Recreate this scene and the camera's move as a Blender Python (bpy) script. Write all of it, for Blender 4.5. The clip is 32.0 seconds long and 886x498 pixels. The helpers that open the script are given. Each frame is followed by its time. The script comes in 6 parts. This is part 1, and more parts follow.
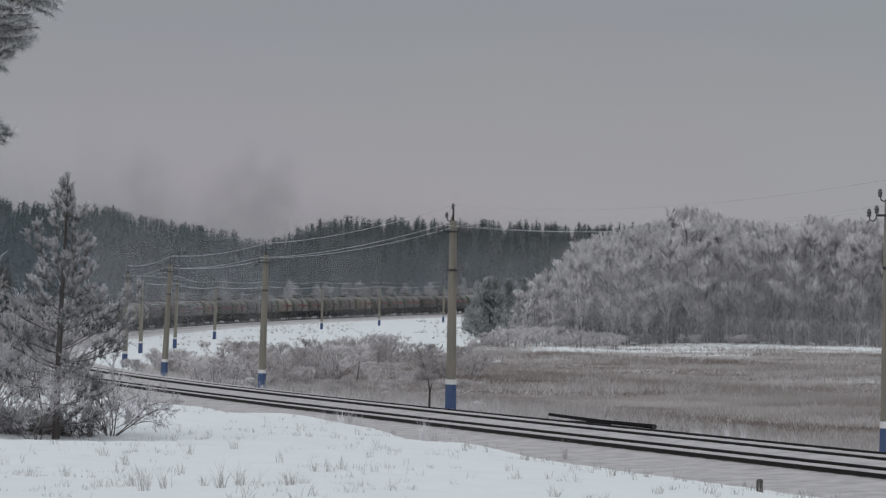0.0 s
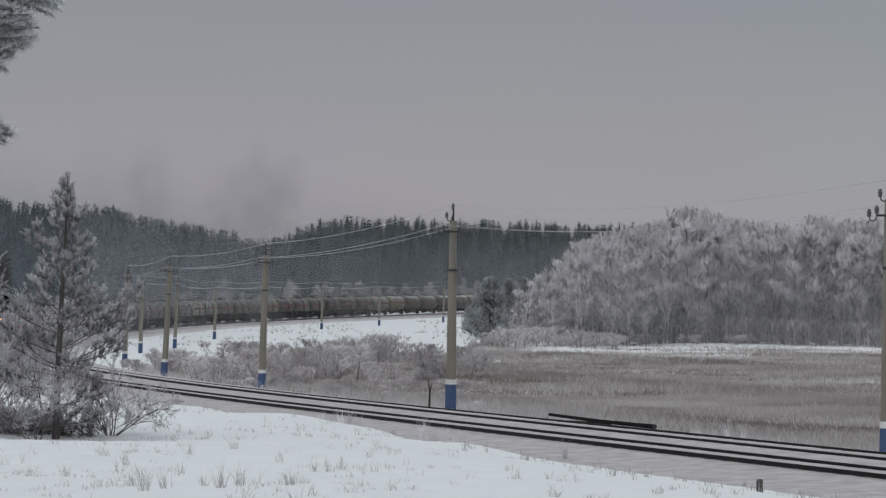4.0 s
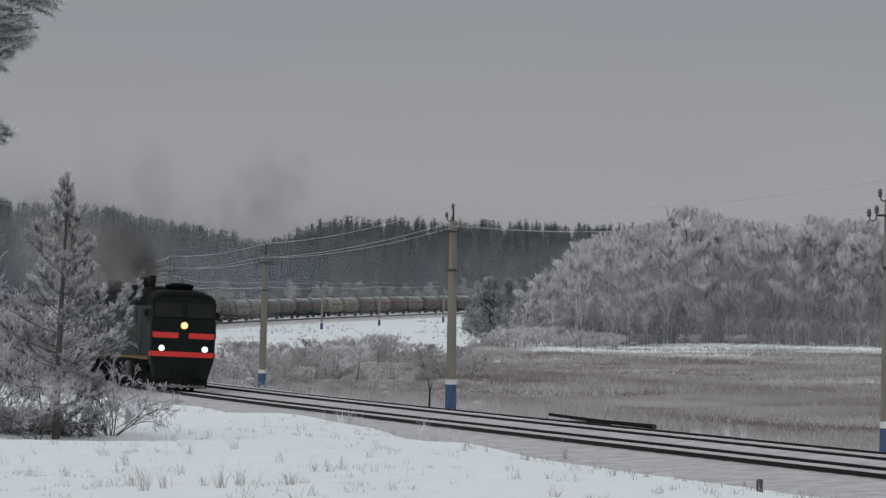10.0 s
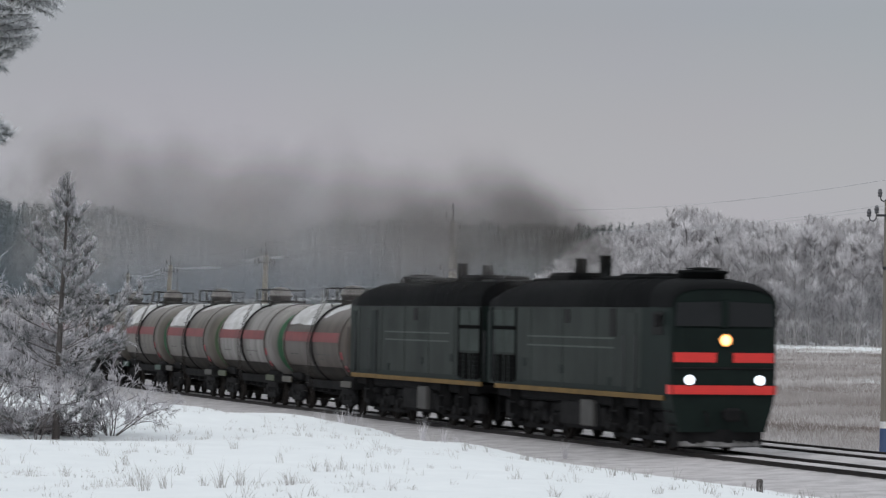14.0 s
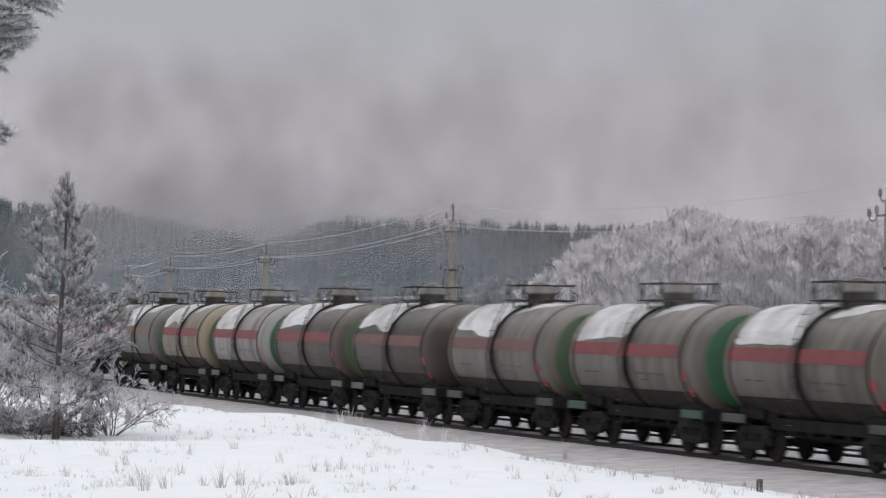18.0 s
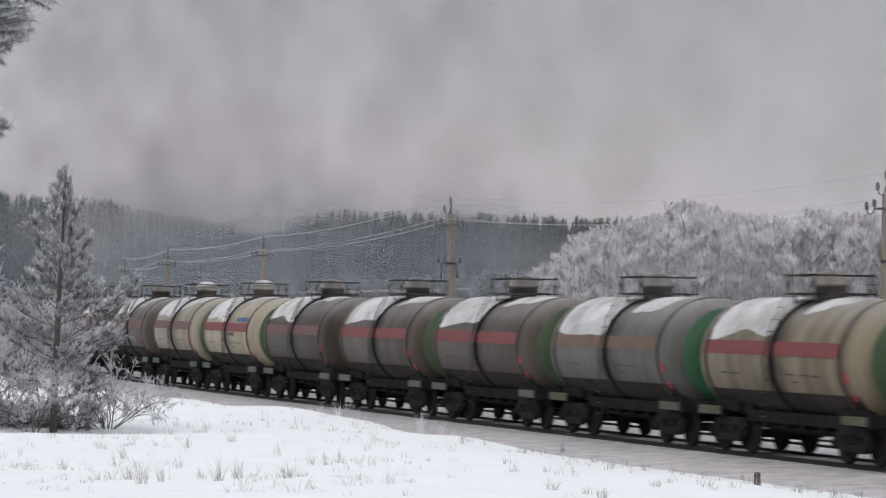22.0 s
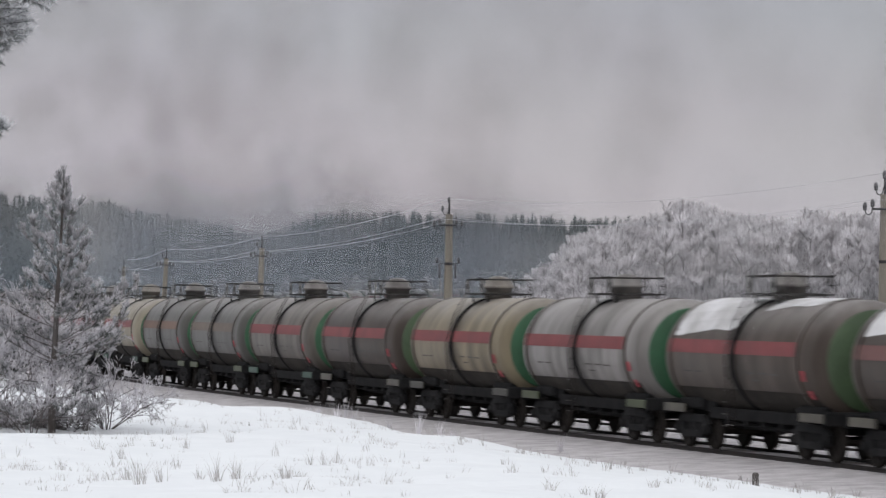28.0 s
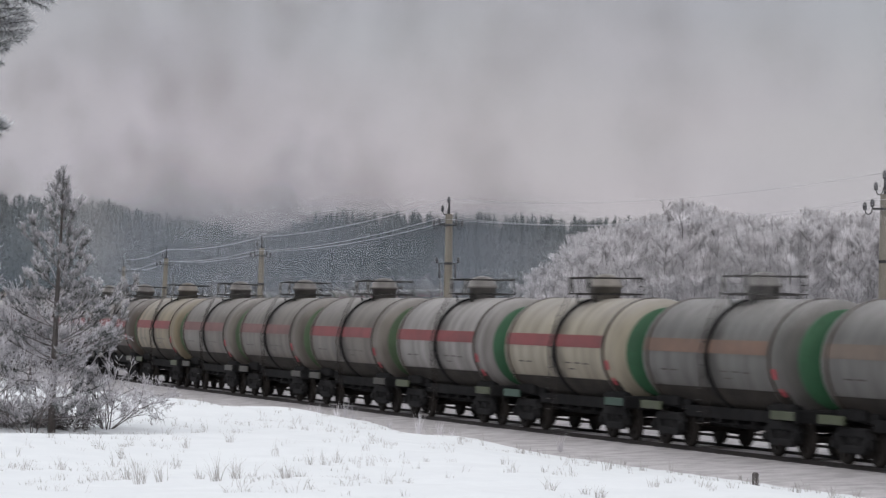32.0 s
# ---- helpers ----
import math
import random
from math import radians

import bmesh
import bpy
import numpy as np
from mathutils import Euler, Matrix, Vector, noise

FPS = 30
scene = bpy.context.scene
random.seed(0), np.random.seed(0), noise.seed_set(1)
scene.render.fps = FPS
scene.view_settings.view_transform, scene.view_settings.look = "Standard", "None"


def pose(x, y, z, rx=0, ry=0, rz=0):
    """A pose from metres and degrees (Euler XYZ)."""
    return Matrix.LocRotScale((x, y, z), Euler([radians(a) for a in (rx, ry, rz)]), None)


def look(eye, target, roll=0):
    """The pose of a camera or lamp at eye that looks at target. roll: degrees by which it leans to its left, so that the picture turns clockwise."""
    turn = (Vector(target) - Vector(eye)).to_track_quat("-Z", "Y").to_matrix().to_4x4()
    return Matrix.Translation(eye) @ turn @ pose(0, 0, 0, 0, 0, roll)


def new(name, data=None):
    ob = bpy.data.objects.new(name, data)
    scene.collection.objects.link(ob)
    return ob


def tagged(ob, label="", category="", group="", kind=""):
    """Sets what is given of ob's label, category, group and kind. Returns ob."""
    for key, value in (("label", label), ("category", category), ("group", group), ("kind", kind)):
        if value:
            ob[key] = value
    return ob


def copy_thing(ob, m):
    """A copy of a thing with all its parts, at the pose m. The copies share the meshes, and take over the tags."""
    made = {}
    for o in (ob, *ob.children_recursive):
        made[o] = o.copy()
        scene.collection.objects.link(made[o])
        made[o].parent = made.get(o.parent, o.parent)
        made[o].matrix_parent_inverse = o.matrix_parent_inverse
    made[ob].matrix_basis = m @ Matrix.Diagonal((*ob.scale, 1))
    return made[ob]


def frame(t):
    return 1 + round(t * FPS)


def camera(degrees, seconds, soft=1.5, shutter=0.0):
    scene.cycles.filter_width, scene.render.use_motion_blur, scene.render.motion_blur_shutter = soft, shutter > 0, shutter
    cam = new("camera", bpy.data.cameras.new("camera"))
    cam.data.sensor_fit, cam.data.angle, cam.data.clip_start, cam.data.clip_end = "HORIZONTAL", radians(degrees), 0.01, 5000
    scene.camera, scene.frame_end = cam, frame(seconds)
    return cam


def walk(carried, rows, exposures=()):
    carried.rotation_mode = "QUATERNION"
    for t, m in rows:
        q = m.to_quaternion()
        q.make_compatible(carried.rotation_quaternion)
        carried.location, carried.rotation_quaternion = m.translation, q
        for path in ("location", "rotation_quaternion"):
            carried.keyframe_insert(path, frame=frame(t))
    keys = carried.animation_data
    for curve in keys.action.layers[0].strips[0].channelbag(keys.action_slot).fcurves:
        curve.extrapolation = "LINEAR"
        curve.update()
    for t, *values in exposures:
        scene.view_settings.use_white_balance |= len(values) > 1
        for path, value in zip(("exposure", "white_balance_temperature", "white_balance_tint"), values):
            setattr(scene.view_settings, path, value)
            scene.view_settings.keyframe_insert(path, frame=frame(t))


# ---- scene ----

# camera: fixed on its tripod, nudged down and to the right around 20 s
CAM_H = 3.587
cam = camera(14.18, 32.0, soft=1.25, shutter=0.6)


def aim(tilt_px=0.0, pan_px=0.0):
    """The camera's pose after a small tilt down and turn to the right, in thousandths of its focal length."""
    up = 0.0181 - tilt_px / 6303
    side = pan_px / 6303
    eye = Vector((0, 0, CAM_H))
    return look(eye, eye + Vector((math.sin(side), math.cos(side), math.tan(up))), 0.7225)


walk(cam, [(0, aim()), (18.6, aim()), (19, aim(1, .4)), (19.5, aim(3.5, 1)), (20, aim(6, 1.3)), (20.5, aim(9, 2)), (21, aim(11.8, 3)),
           (21.5, aim(12, 4)), (23, aim(12, 4.6)), (24, aim(11.2, 6)), (25.5, aim(11.4, 7)), (28, aim(11.3, 7.4)), (32, aim(11.6, 7.6))],
     exposures=[(0, 0.0, 6420, 9), (9, 0.0, 6420, 9), (11.5, 0.04, 6410, 8), (13, 0.19, 6420, 8), (13.8, 0.32, 6430, 9), (14.1, 0.40, 6440, 9), (14.5, 0.53, 6470, 10), (16.5, 0.56, 6560, 13), (20, 0.57, 6570, 13), (26, 0.55, 6570, 13), (32, 0.53, 6570, 13)])

# ---------------------------------------------------------------- light: a thick frosty overcast
LZ = 0.74          # radiance straight up
world = bpy.data.worlds.new("overcast")
world.use_nodes = True
scene.world = world
wn, wl = world.node_tree.nodes, world.node_tree.links
wn.clear()
w_out, w_bg, w_sky = wn.new("ShaderNodeOutputWorld"), wn.new("ShaderNodeBackground"), wn.new("ShaderNodeTexSky")
w_sky.sky_type, w_sky.sun_disc, w_sky.sun_elevation, w_sky.sun_rotation = "NISHITA", False, radians(14), radians(150)
w_tc, w_sep, w_ramp = wn.new("ShaderNodeTexCoord"), wn.new("ShaderNodeSeparateXYZ"), wn.new("ShaderNodeValToRGB")
w_noise, w_mix, w_cloud = wn.new("ShaderNodeTexNoise"), wn.new("ShaderNodeMix"), wn.new("ShaderNodeMix")
w_map = wn.new("ShaderNodeMapping")
w_map.inputs["Scale"].default_value = (3.0, 3.0, 9.0)
w_noise.inputs["Scale"].default_value, w_noise.inputs["Detail"].default_value = 1.6, 3.0
els = w_ramp.color_ramp.elements
els[0].position, els[0].color = 0.0, (0.368, 0.355, 0.379, 1)
els[1].position, els[1].color = 1.0, (0.93 * LZ / 0.8, 0.97 * LZ / 0.8, 1.0 * LZ / 0.8, 1)
for at, col in ((0.045, (0.338, 0.335, 0.361, 1)), (0.085, (0.293, 0.306, 0.330, 1)), (0.2, (0.40, 0.42, 0.45, 1))):
    e = els.new(at)
    e.color = col
w_cloud.data_type, w_cloud.blend_type = "RGBA", "MULTIPLY"
w_cloud.inputs[0].default_value = 0.12
w_mix.data_type = "RGBA"
w_mix.inputs[0].default_value = 0.97
w_bright = wn.new("ShaderNodeMix")
w_bright.data_type, w_bright.blend_type = "RGBA", "MULTIPLY"
w_bright.inputs[0].default_value = 1.0
w_bright.inputs[7].default_value = (0.1, 0.1, 0.1, 1)
wl.new(w_tc.outputs["Generated"], w_sep.inputs[0])
wl.new(w_sep.outputs["Z"], w_ramp.inputs[0])
wl.new(w_tc.outputs["Generated"], w_map.inputs[0])
wl.new(w_map.outputs[0], w_noise.inputs["Vector"])
wl.new(w_ramp.outputs[0], w_cloud.inputs[6])
wl.new(w_noise.outputs["Color"], w_cloud.inputs[7])
wl.new(w_sky.outputs[0], w_bright.inputs[6])
wl.new(w_bright.outputs[2], w_mix.inputs[6])
wl.new(w_cloud.outputs[2], w_mix.inputs[7])
wl.new(w_mix.outputs[2], w_bg.inputs["Color"])
wl.new(w_bg.outputs[0], w_out.inputs["Surface"])
w_bg.inputs["Strength"].default_value = 1.0
sun = new("sun", bpy.data.lights.new("sun", "SUN"))
sun.data.energy, sun.data.angle, sun.data.color = 0.5, radians(40), (1.0, 0.97, 0.94)
sun.matrix_world = look((0, 0, 0), (0.5, 0.75, -0.9))
scene.cycles.transparent_max_bounces = 200


# ---------------------------------------------------------------- materials
def rgb(c):
    return (*c, 1.0) if len(c) == 3 else c


def material(name, color, rough=0.7, metal=0.0, other=None, scale=4.0, fine=40.0, amount=0.5, bump=0.15, bump_d=0.01, stretch=(1, 1, 1), vary=0.0,
             space="Object", spec=0.5, through_light=0.0):
    """A surface with coarse patches towards a second colour, fine grain in value, and a fine relief."""
    m = bpy.data.materials.new(name)
    m.use_nodes = True
    n, l = m.node_tree.nodes, m.node_tree.links
    b = n["Principled BSDF"]
    b.inputs["Roughness"].default_value, b.inputs["Metallic"].default_value, b.inputs["Specular IOR Level"].default_value = rough, metal, spec
    tc, mp = n.new("ShaderNodeTexCoord"), n.new("ShaderNodeMapping")
    mp.inputs["Scale"].default_value = stretch
    l.new(tc.outputs[space], mp.inputs[0])
    info = n.new("ShaderNodeObjectInfo")
    add = n.new("ShaderNodeVectorMath")
    sc_ = n.new("ShaderNodeMath")
    sc_.operation = "MULTIPLY"
    sc_.inputs[1].default_value = 37.0
    l.new(info.outputs["Random"], sc_.inputs[0])
    l.new(mp.outputs[0], add.inputs[0])
    l.new(sc_.outputs[0], add.inputs[1])
    n1, n2 = n.new("ShaderNodeTexNoise"), n.new("ShaderNodeTexNoise")
    n1.inputs["Scale"].default_value, n1.inputs["Detail"].default_value = scale, 5.0
    n2.inputs["Scale"].default_value, n2.inputs["Detail"].default_value = fine, 3.0
    l.new(add.outputs[0], n1.inputs["Vector"])
    l.new(add.outputs[0], n2.inputs["Vector"])
    ramp = n.new("ShaderNodeMapRange")
    ramp.inputs["From Min"].default_value, ramp.inputs["From Max"].default_value = 0.38, 0.66
    ramp.inputs["To Max"].default_value = amount
    l.new(n1.outputs["Fac"], ramp.inputs["Value"])
    mix = n.new("ShaderNodeMix")
    mix.data_type = "RGBA"
    mix.inputs[6].default_value = rgb(color)
    mix.inputs[7].default_value = rgb(other or tuple(0.6 * c for c in color[:3]))
    l.new(ramp.outputs[0], mix.inputs[0])
    hsv = n.new("ShaderNodeHueSaturation")
    val = n.new("ShaderNodeMapRange")
    val.inputs["To Min"].default_value, val.inputs["To Max"].default_value = 0.82, 1.18
    l.new(n2.outputs["Fac"], val.inputs["Value"])
    if vary:
        mul, v2 = n.new("ShaderNodeMath"), n.new("ShaderNodeMapRange")
        mul.operation = "MULTIPLY"
        v2.inputs["To Min"].default_value, v2.inputs["To Max"].default_value = 1 - vary, 1 + vary
        l.new(info.outputs["Random"], v2.inputs["Value"])
        l.new(val.outputs[0], mul.inputs[0])
        l.new(v2.outputs[0], mul.inputs[1])
        l.new(mul.outputs[0], hsv.inputs["Value"])
    else:
        l.new(val.outputs[0], hsv.inputs["Value"])
    l.new(mix.outputs[2], hsv.inputs["Color"])
    l.new(hsv.outputs[0], b.inputs["Base Color"])
    if bump:
        bp = n.new("ShaderNodeBump")
        bp.inputs["Strength"].default_value, bp.inputs["Distance"].default_value = bump, bump_d
        l.new(n2.outputs["Fac"], bp.inputs["Height"])
        l.new(bp.outputs[0], b.inputs["Normal"])
    if through_light:
        tl, mx = n.new("ShaderNodeBsdfTranslucent"), n.new("ShaderNodeMixShader")
        mx.inputs[0].default_value = through_light
        l.new(hsv.outputs[0], tl.inputs["Color"])
        l.new(b.outputs[0], mx.inputs[1])
        l.new(tl.outputs[0], mx.inputs[2])
        l.new(mx.outputs[0], n["Material Output"].inputs["Surface"])
    return m


def glow(name, color, strength):
    m = bpy.data.materials.new(name)
    m.use_nodes = True
    b = m.node_tree.nodes["Principled BSDF"]
    b.inputs["Base Color"].default_value = rgb(color)
    b.inputs["Emission Color"].default_value = rgb(color)
    b.inputs["Emission Strength"].default_value = strength
    return m


M_RAIL = material("rail_steel", (0.022, 0.020, 0.020), 0.7, 0.2, (0.04, 0.032, 0.028), spec=0.15)
M_SNOW = material("snow_cap", (0.84, 0.85, 0.88), 0.8, other=(0.72, 0.73, 0.77), scale=1.5, bump=0.3)
M_OLDSNOW = material("sooty_settled_snow", (0.56, 0.555, 0.565), 0.85, other=(0.30, 0.29, 0.28), scale=1.0, fine=5, amount=0.85, bump=0.3)
M_DIRTSNOW = material("dirty_packed_snow", (0.24, 0.235, 0.235), 0.9, other=(0.09, 0.088, 0.086), scale=3.0, fine=14, amount=0.95, bump=0.5)
M_POLE = material("pole_concrete", (0.235, 0.215, 0.18), 0.9, other=(0.15, 0.14, 0.125), scale=1.2, fine=30, stretch=(3, 3, 0.5))
M_BLUE = material("pole_blue_paint", (0.04, 0.075, 0.175), 0.75, other=(0.07, 0.10, 0.18), scale=3)
M_WHITE = material("pole_white_paint", (0.7, 0.7, 0.7), 0.8)
M_IRON = material("bracket_iron", (0.05, 0.05, 0.055), 0.7, 0.3)
M_INSUL = material("insulator_porcelain", (0.08, 0.08, 0.09), 0.3)
M_WIRE = material("frosted_wire", (0.52, 0.53, 0.56), 0.8, scale=2)
M_BLACK = material("sooty_underframe", (0.014, 0.014, 0.0148), 0.9, 0.0, (0.029, 0.028, 0.0285), scale=3, spec=0.05)
M_RAILING = material("grimy_railing_steel", (0.035, 0.033, 0.032), 0.85, 0.0, (0.07, 0.066, 0.063), scale=3, spec=0.1)
M_BOGIE = material("bogie_cast_steel", (0.017, 0.017, 0.0178), 0.9, 0.0, (0.034, 0.033, 0.0335), scale=4, spec=0.05)
M_WHEEL = material("wheel_steel", (0.020, 0.018, 0.017), 0.75, 0.1, (0.036, 0.030, 0.026), scale=5, spec=0.06)
M_GREEN = material("loco_green_paint", (0.034, 0.040, 0.037), 0.65, other=(0.018, 0.022, 0.021), scale=0.8, fine=9, amount=0.8, bump=0.08, stretch=(1, 1, 0.4), spec=0.1)
M_GREEND = material("loco_dark_green_paint", (0.010, 0.017, 0.015), 0.6, other=(0.006, 0.009, 0.009), scale=1, fine=14, bump=0.05, spec=0.1)
M_ROOF = material("loco_sooty_roof", (0.006, 0.0065, 0.007), 0.8, other=(0.011, 0.011, 0.012), scale=1.2, spec=0.06)
M_RED = material("signal_red_paint", (0.75, 0.035, 0.03), 0.5, other=(0.55, 0.03, 0.03), scale=2, amount=0.3)
M_YELLOW = material("sill_yellow_paint", (0.17, 0.11, 0.045), 0.8, other=(0.09, 0.065, 0.035), scale=2, spec=0.12)
M_STRIPE = material("pale_side_stripe", (0.085, 0.10, 0.09), 0.7, spec=0.12)
M_GLASS = material("cab_glass", (0.026, 0.028, 0.030), 0.4, scale=0.6, bump=0, spec=0.06)
M_GRILLE = material("louvre_black", (0.014, 0.014, 0.014), 0.7, spec=0.12)
M_VOID = material("unlit_opening", (0.005, 0.005, 0.005), 0.9, bump=0, spec=0.02)
M_PANEL = material("paler_green_paint", (0.044, 0.055, 0.050), 0.7, other=(0.032, 0.038, 0.036), scale=1.2, fine=9, amount=0.8, bump=0.06, spec=0.1)
M_HEAD = glow("head_lamp_glow", (1.0, 0.52, 0.21), 2.3)
M_AMBER = glow("head_lamp_rim_glow", (1.0, 0.42, 0.10), 0.9)
M_BUFF = glow("buffer_lamp_glow", (0.84, 0.91, 1.0), 1.5)
M_BARK = material("frosty_bark", (0.06, 0.05, 0.046), 0.9, other=(0.13, 0.122, 0.12), scale=5, fine=30, bump=0.5, stretch=(1, 1, 0.25))
M_TWIG = material("bare_twig", (0.10, 0.085, 0.08), 0.9, other=(0.30, 0.28, 0.29), scale=2)
M_NEEDLE = material("frosted_pine_needles", (0.095, 0.108, 0.095), 0.9, other=(0.40, 0.41, 0.42), scale=3.0, fine=9, amount=0.9, bump=0, spec=0.1, through_light=0.2)
M_FROST = material("hoar_frost_twigs", (0.54, 0.52, 0.545), 0.9, other=(0.84, 0.82, 0.85), scale=0.9, fine=3, amount=0.9, bump=0, spec=0.1, through_light=0.3)
M_THICKRIME = material("thick_needle_rime", (0.70, 0.70, 0.715), 0.9, other=(0.86, 0.86, 0.88), scale=3.0, fine=20, amount=0.8, bump=0, spec=0.1, through_light=0.6)
M_FIRDARK = material("far_pine_crowns", (0.080, 0.099, 0.097), 0.95, other=(0.215, 0.238, 0.236), scale=0.16, fine=0.7, amount=0.85, bump=0, spec=0.1, through_light=0.5)
M_RIMED = material("rimed_reeds", (0.48, 0.455, 0.455), 0.95, other=(0.72, 0.70, 0.70), scale=0.3, fine=1.2, amount=0.9, bump=0, spec=0.1, through_light=0.5)
M_BIRCH = material("frosted_birch_twigs", (0.66, 0.64, 0.655), 0.95, other=(0.88, 0.86, 0.875), scale=0.25, fine=0.8, amount=0.9, bump=0, vary=0.12, spec=0.1, through_light=0.55)
M_BIRCHIN = material("darker_twigs", (0.36, 0.34, 0.345), 0.95, other=(0.54, 0.515, 0.525), scale=0.3, fine=1.5, amount=0.9, bump=0, vary=0.15, spec=0.1, through_light=0.3)
M_PINEGREY = material("frosted_far_needles", (0.30, 0.315, 0.315), 0.95, other=(0.60, 0.61, 0.63), scale=0.8, fine=2, amount=0.9, bump=0, spec=0.1, through_light=0.4)
M_BIRCHT = material("birch_trunk_bark", (0.17, 0.16, 0.16), 0.9, other=(0.38, 0.36, 0.37), scale=1.2)
M_SHRUB = material("frosted_shrub_twigs", (0.54, 0.51, 0.515), 0.95, other=(0.78, 0.755, 0.765), scale=0.5, fine=1.5, amount=0.9, bump=0, vary=0.25, spec=0.1, through_light=0.5)
M_GRASS = material("frosted_dry_grass", (0.23, 0.195, 0.178), 0.95, other=(0.56, 0.53, 0.525), scale=0.09, fine=0.9, amount=0.95, bump=0, spec=0.1, through_light=0.5)
M_WEED = material("snowy_weed_stalks", (0.44, 0.415, 0.405), 0.95, other=(0.67, 0.65, 0.65), scale=0.8, spec=0.1, through_light=0.4)


def ground_material():
    """Snow, with the frosted reed field where the mask says, and grey trodden snow beside the rails."""
    m = bpy.data.materials.new("snow_and_field")
    m.use_nodes = True
    n, l = m.node_tree.nodes, m.node_tree.links
    b = n["Principled BSDF"]
    b.inputs["Roughness"].default_value = 0.85
    tc = n.new("ShaderNodeTexCoord")
    at1, at2 = n.new("ShaderNodeAttribute"), n.new("ShaderNodeAttribute")
    at1.attribute_name, at2.attribute_name = "reeds", "trodden"
    n1, n2, n3 = (n.new("ShaderNodeTexNoise") for _ in range(3))
    for node, s, d in ((n1, 0.28, 5), (n2, 0.9, 6), (n3, 9.0, 4)):
        node.inputs["Scale"].default_value, node.inputs["Detail"].default_value = s, d
        l.new(tc.outputs["Object"], node.inputs["Vector"])

    def mix(f, a, c):
        x = n.new("ShaderNodeMix")
        x.data_type = "RGBA"
        for sock, v in ((x.inputs[0], f), (x.inputs[6], a), (x.inputs[7], c)):
            if isinstance(v, tuple):
                sock.default_value = rgb(v)
            else:
                l.new(v, sock)
        return x.outputs[2]
    snow = mix(n2.outputs["Fac"], (0.81, 0.832, 0.848), (0.69, 0.713, 0.735))
    grey = mix(n3.outputs["Fac"], (0.40, 0.383, 0.39), (0.54, 0.52, 0.53))
    reed = mix(n1.outputs["Fac"], (0.21, 0.18, 0.165), (0.58, 0.55, 0.55))
    edge = n.new("ShaderNodeMath")
    edge.operation = "MULTIPLY_ADD"
    edge.inputs[1].default_value, edge.inputs[2].default_value = 0.9, -0.45
    l.new(n2.outputs["Fac"], edge.inputs[0])

    def soft(a):
        s = n.new("ShaderNodeMath")
        l.new(a, s.inputs[0])
        l.new(edge.outputs[0], s.inputs[1])
        r = n.new("ShaderNodeMapRange")
        r.interpolation_type = "SMOOTHSTEP"
        r.inputs["From Min"].default_value, r.inputs["From Max"].default_value = 0.35, 0.65
        l.new(s.outputs[0], r.inputs["Value"])
        return r.outputs[0]
    c = mix(soft(at2.outputs["Fac"]), snow, grey)
    c = mix(soft(at1.outputs["Fac"]), c, reed)
    l.new(c, b.inputs["Base Color"])
    bp = n.new("ShaderNodeBump")
    bp.inputs["Strength"].default_value, bp.inputs["Distance"].default_value = 0.8, 0.18
    l.new(n2.outputs["Fac"], bp.inputs["Height"])
    bp2 = n.new("ShaderNodeBump")
    bp2.inputs["Strength"].default_value, bp2.inputs["Distance"].default_value = 0.35, 0.02
    l.new(n3.outputs["Fac"], bp2.inputs["Height"])
    l.new(bp.outputs[0], bp2.inputs["Normal"])
    l.new(bp2.outputs[0], b.inputs["Normal"])
    return m


M_GROUND = ground_material()
M_TRODDEN = material("trodden_snow", (0.50, 0.476, 0.486), 0.9, other=(0.31, 0.292, 0.298), scale=1.3, fine=16, amount=0.8, bump=0.6, bump_d=0.03)


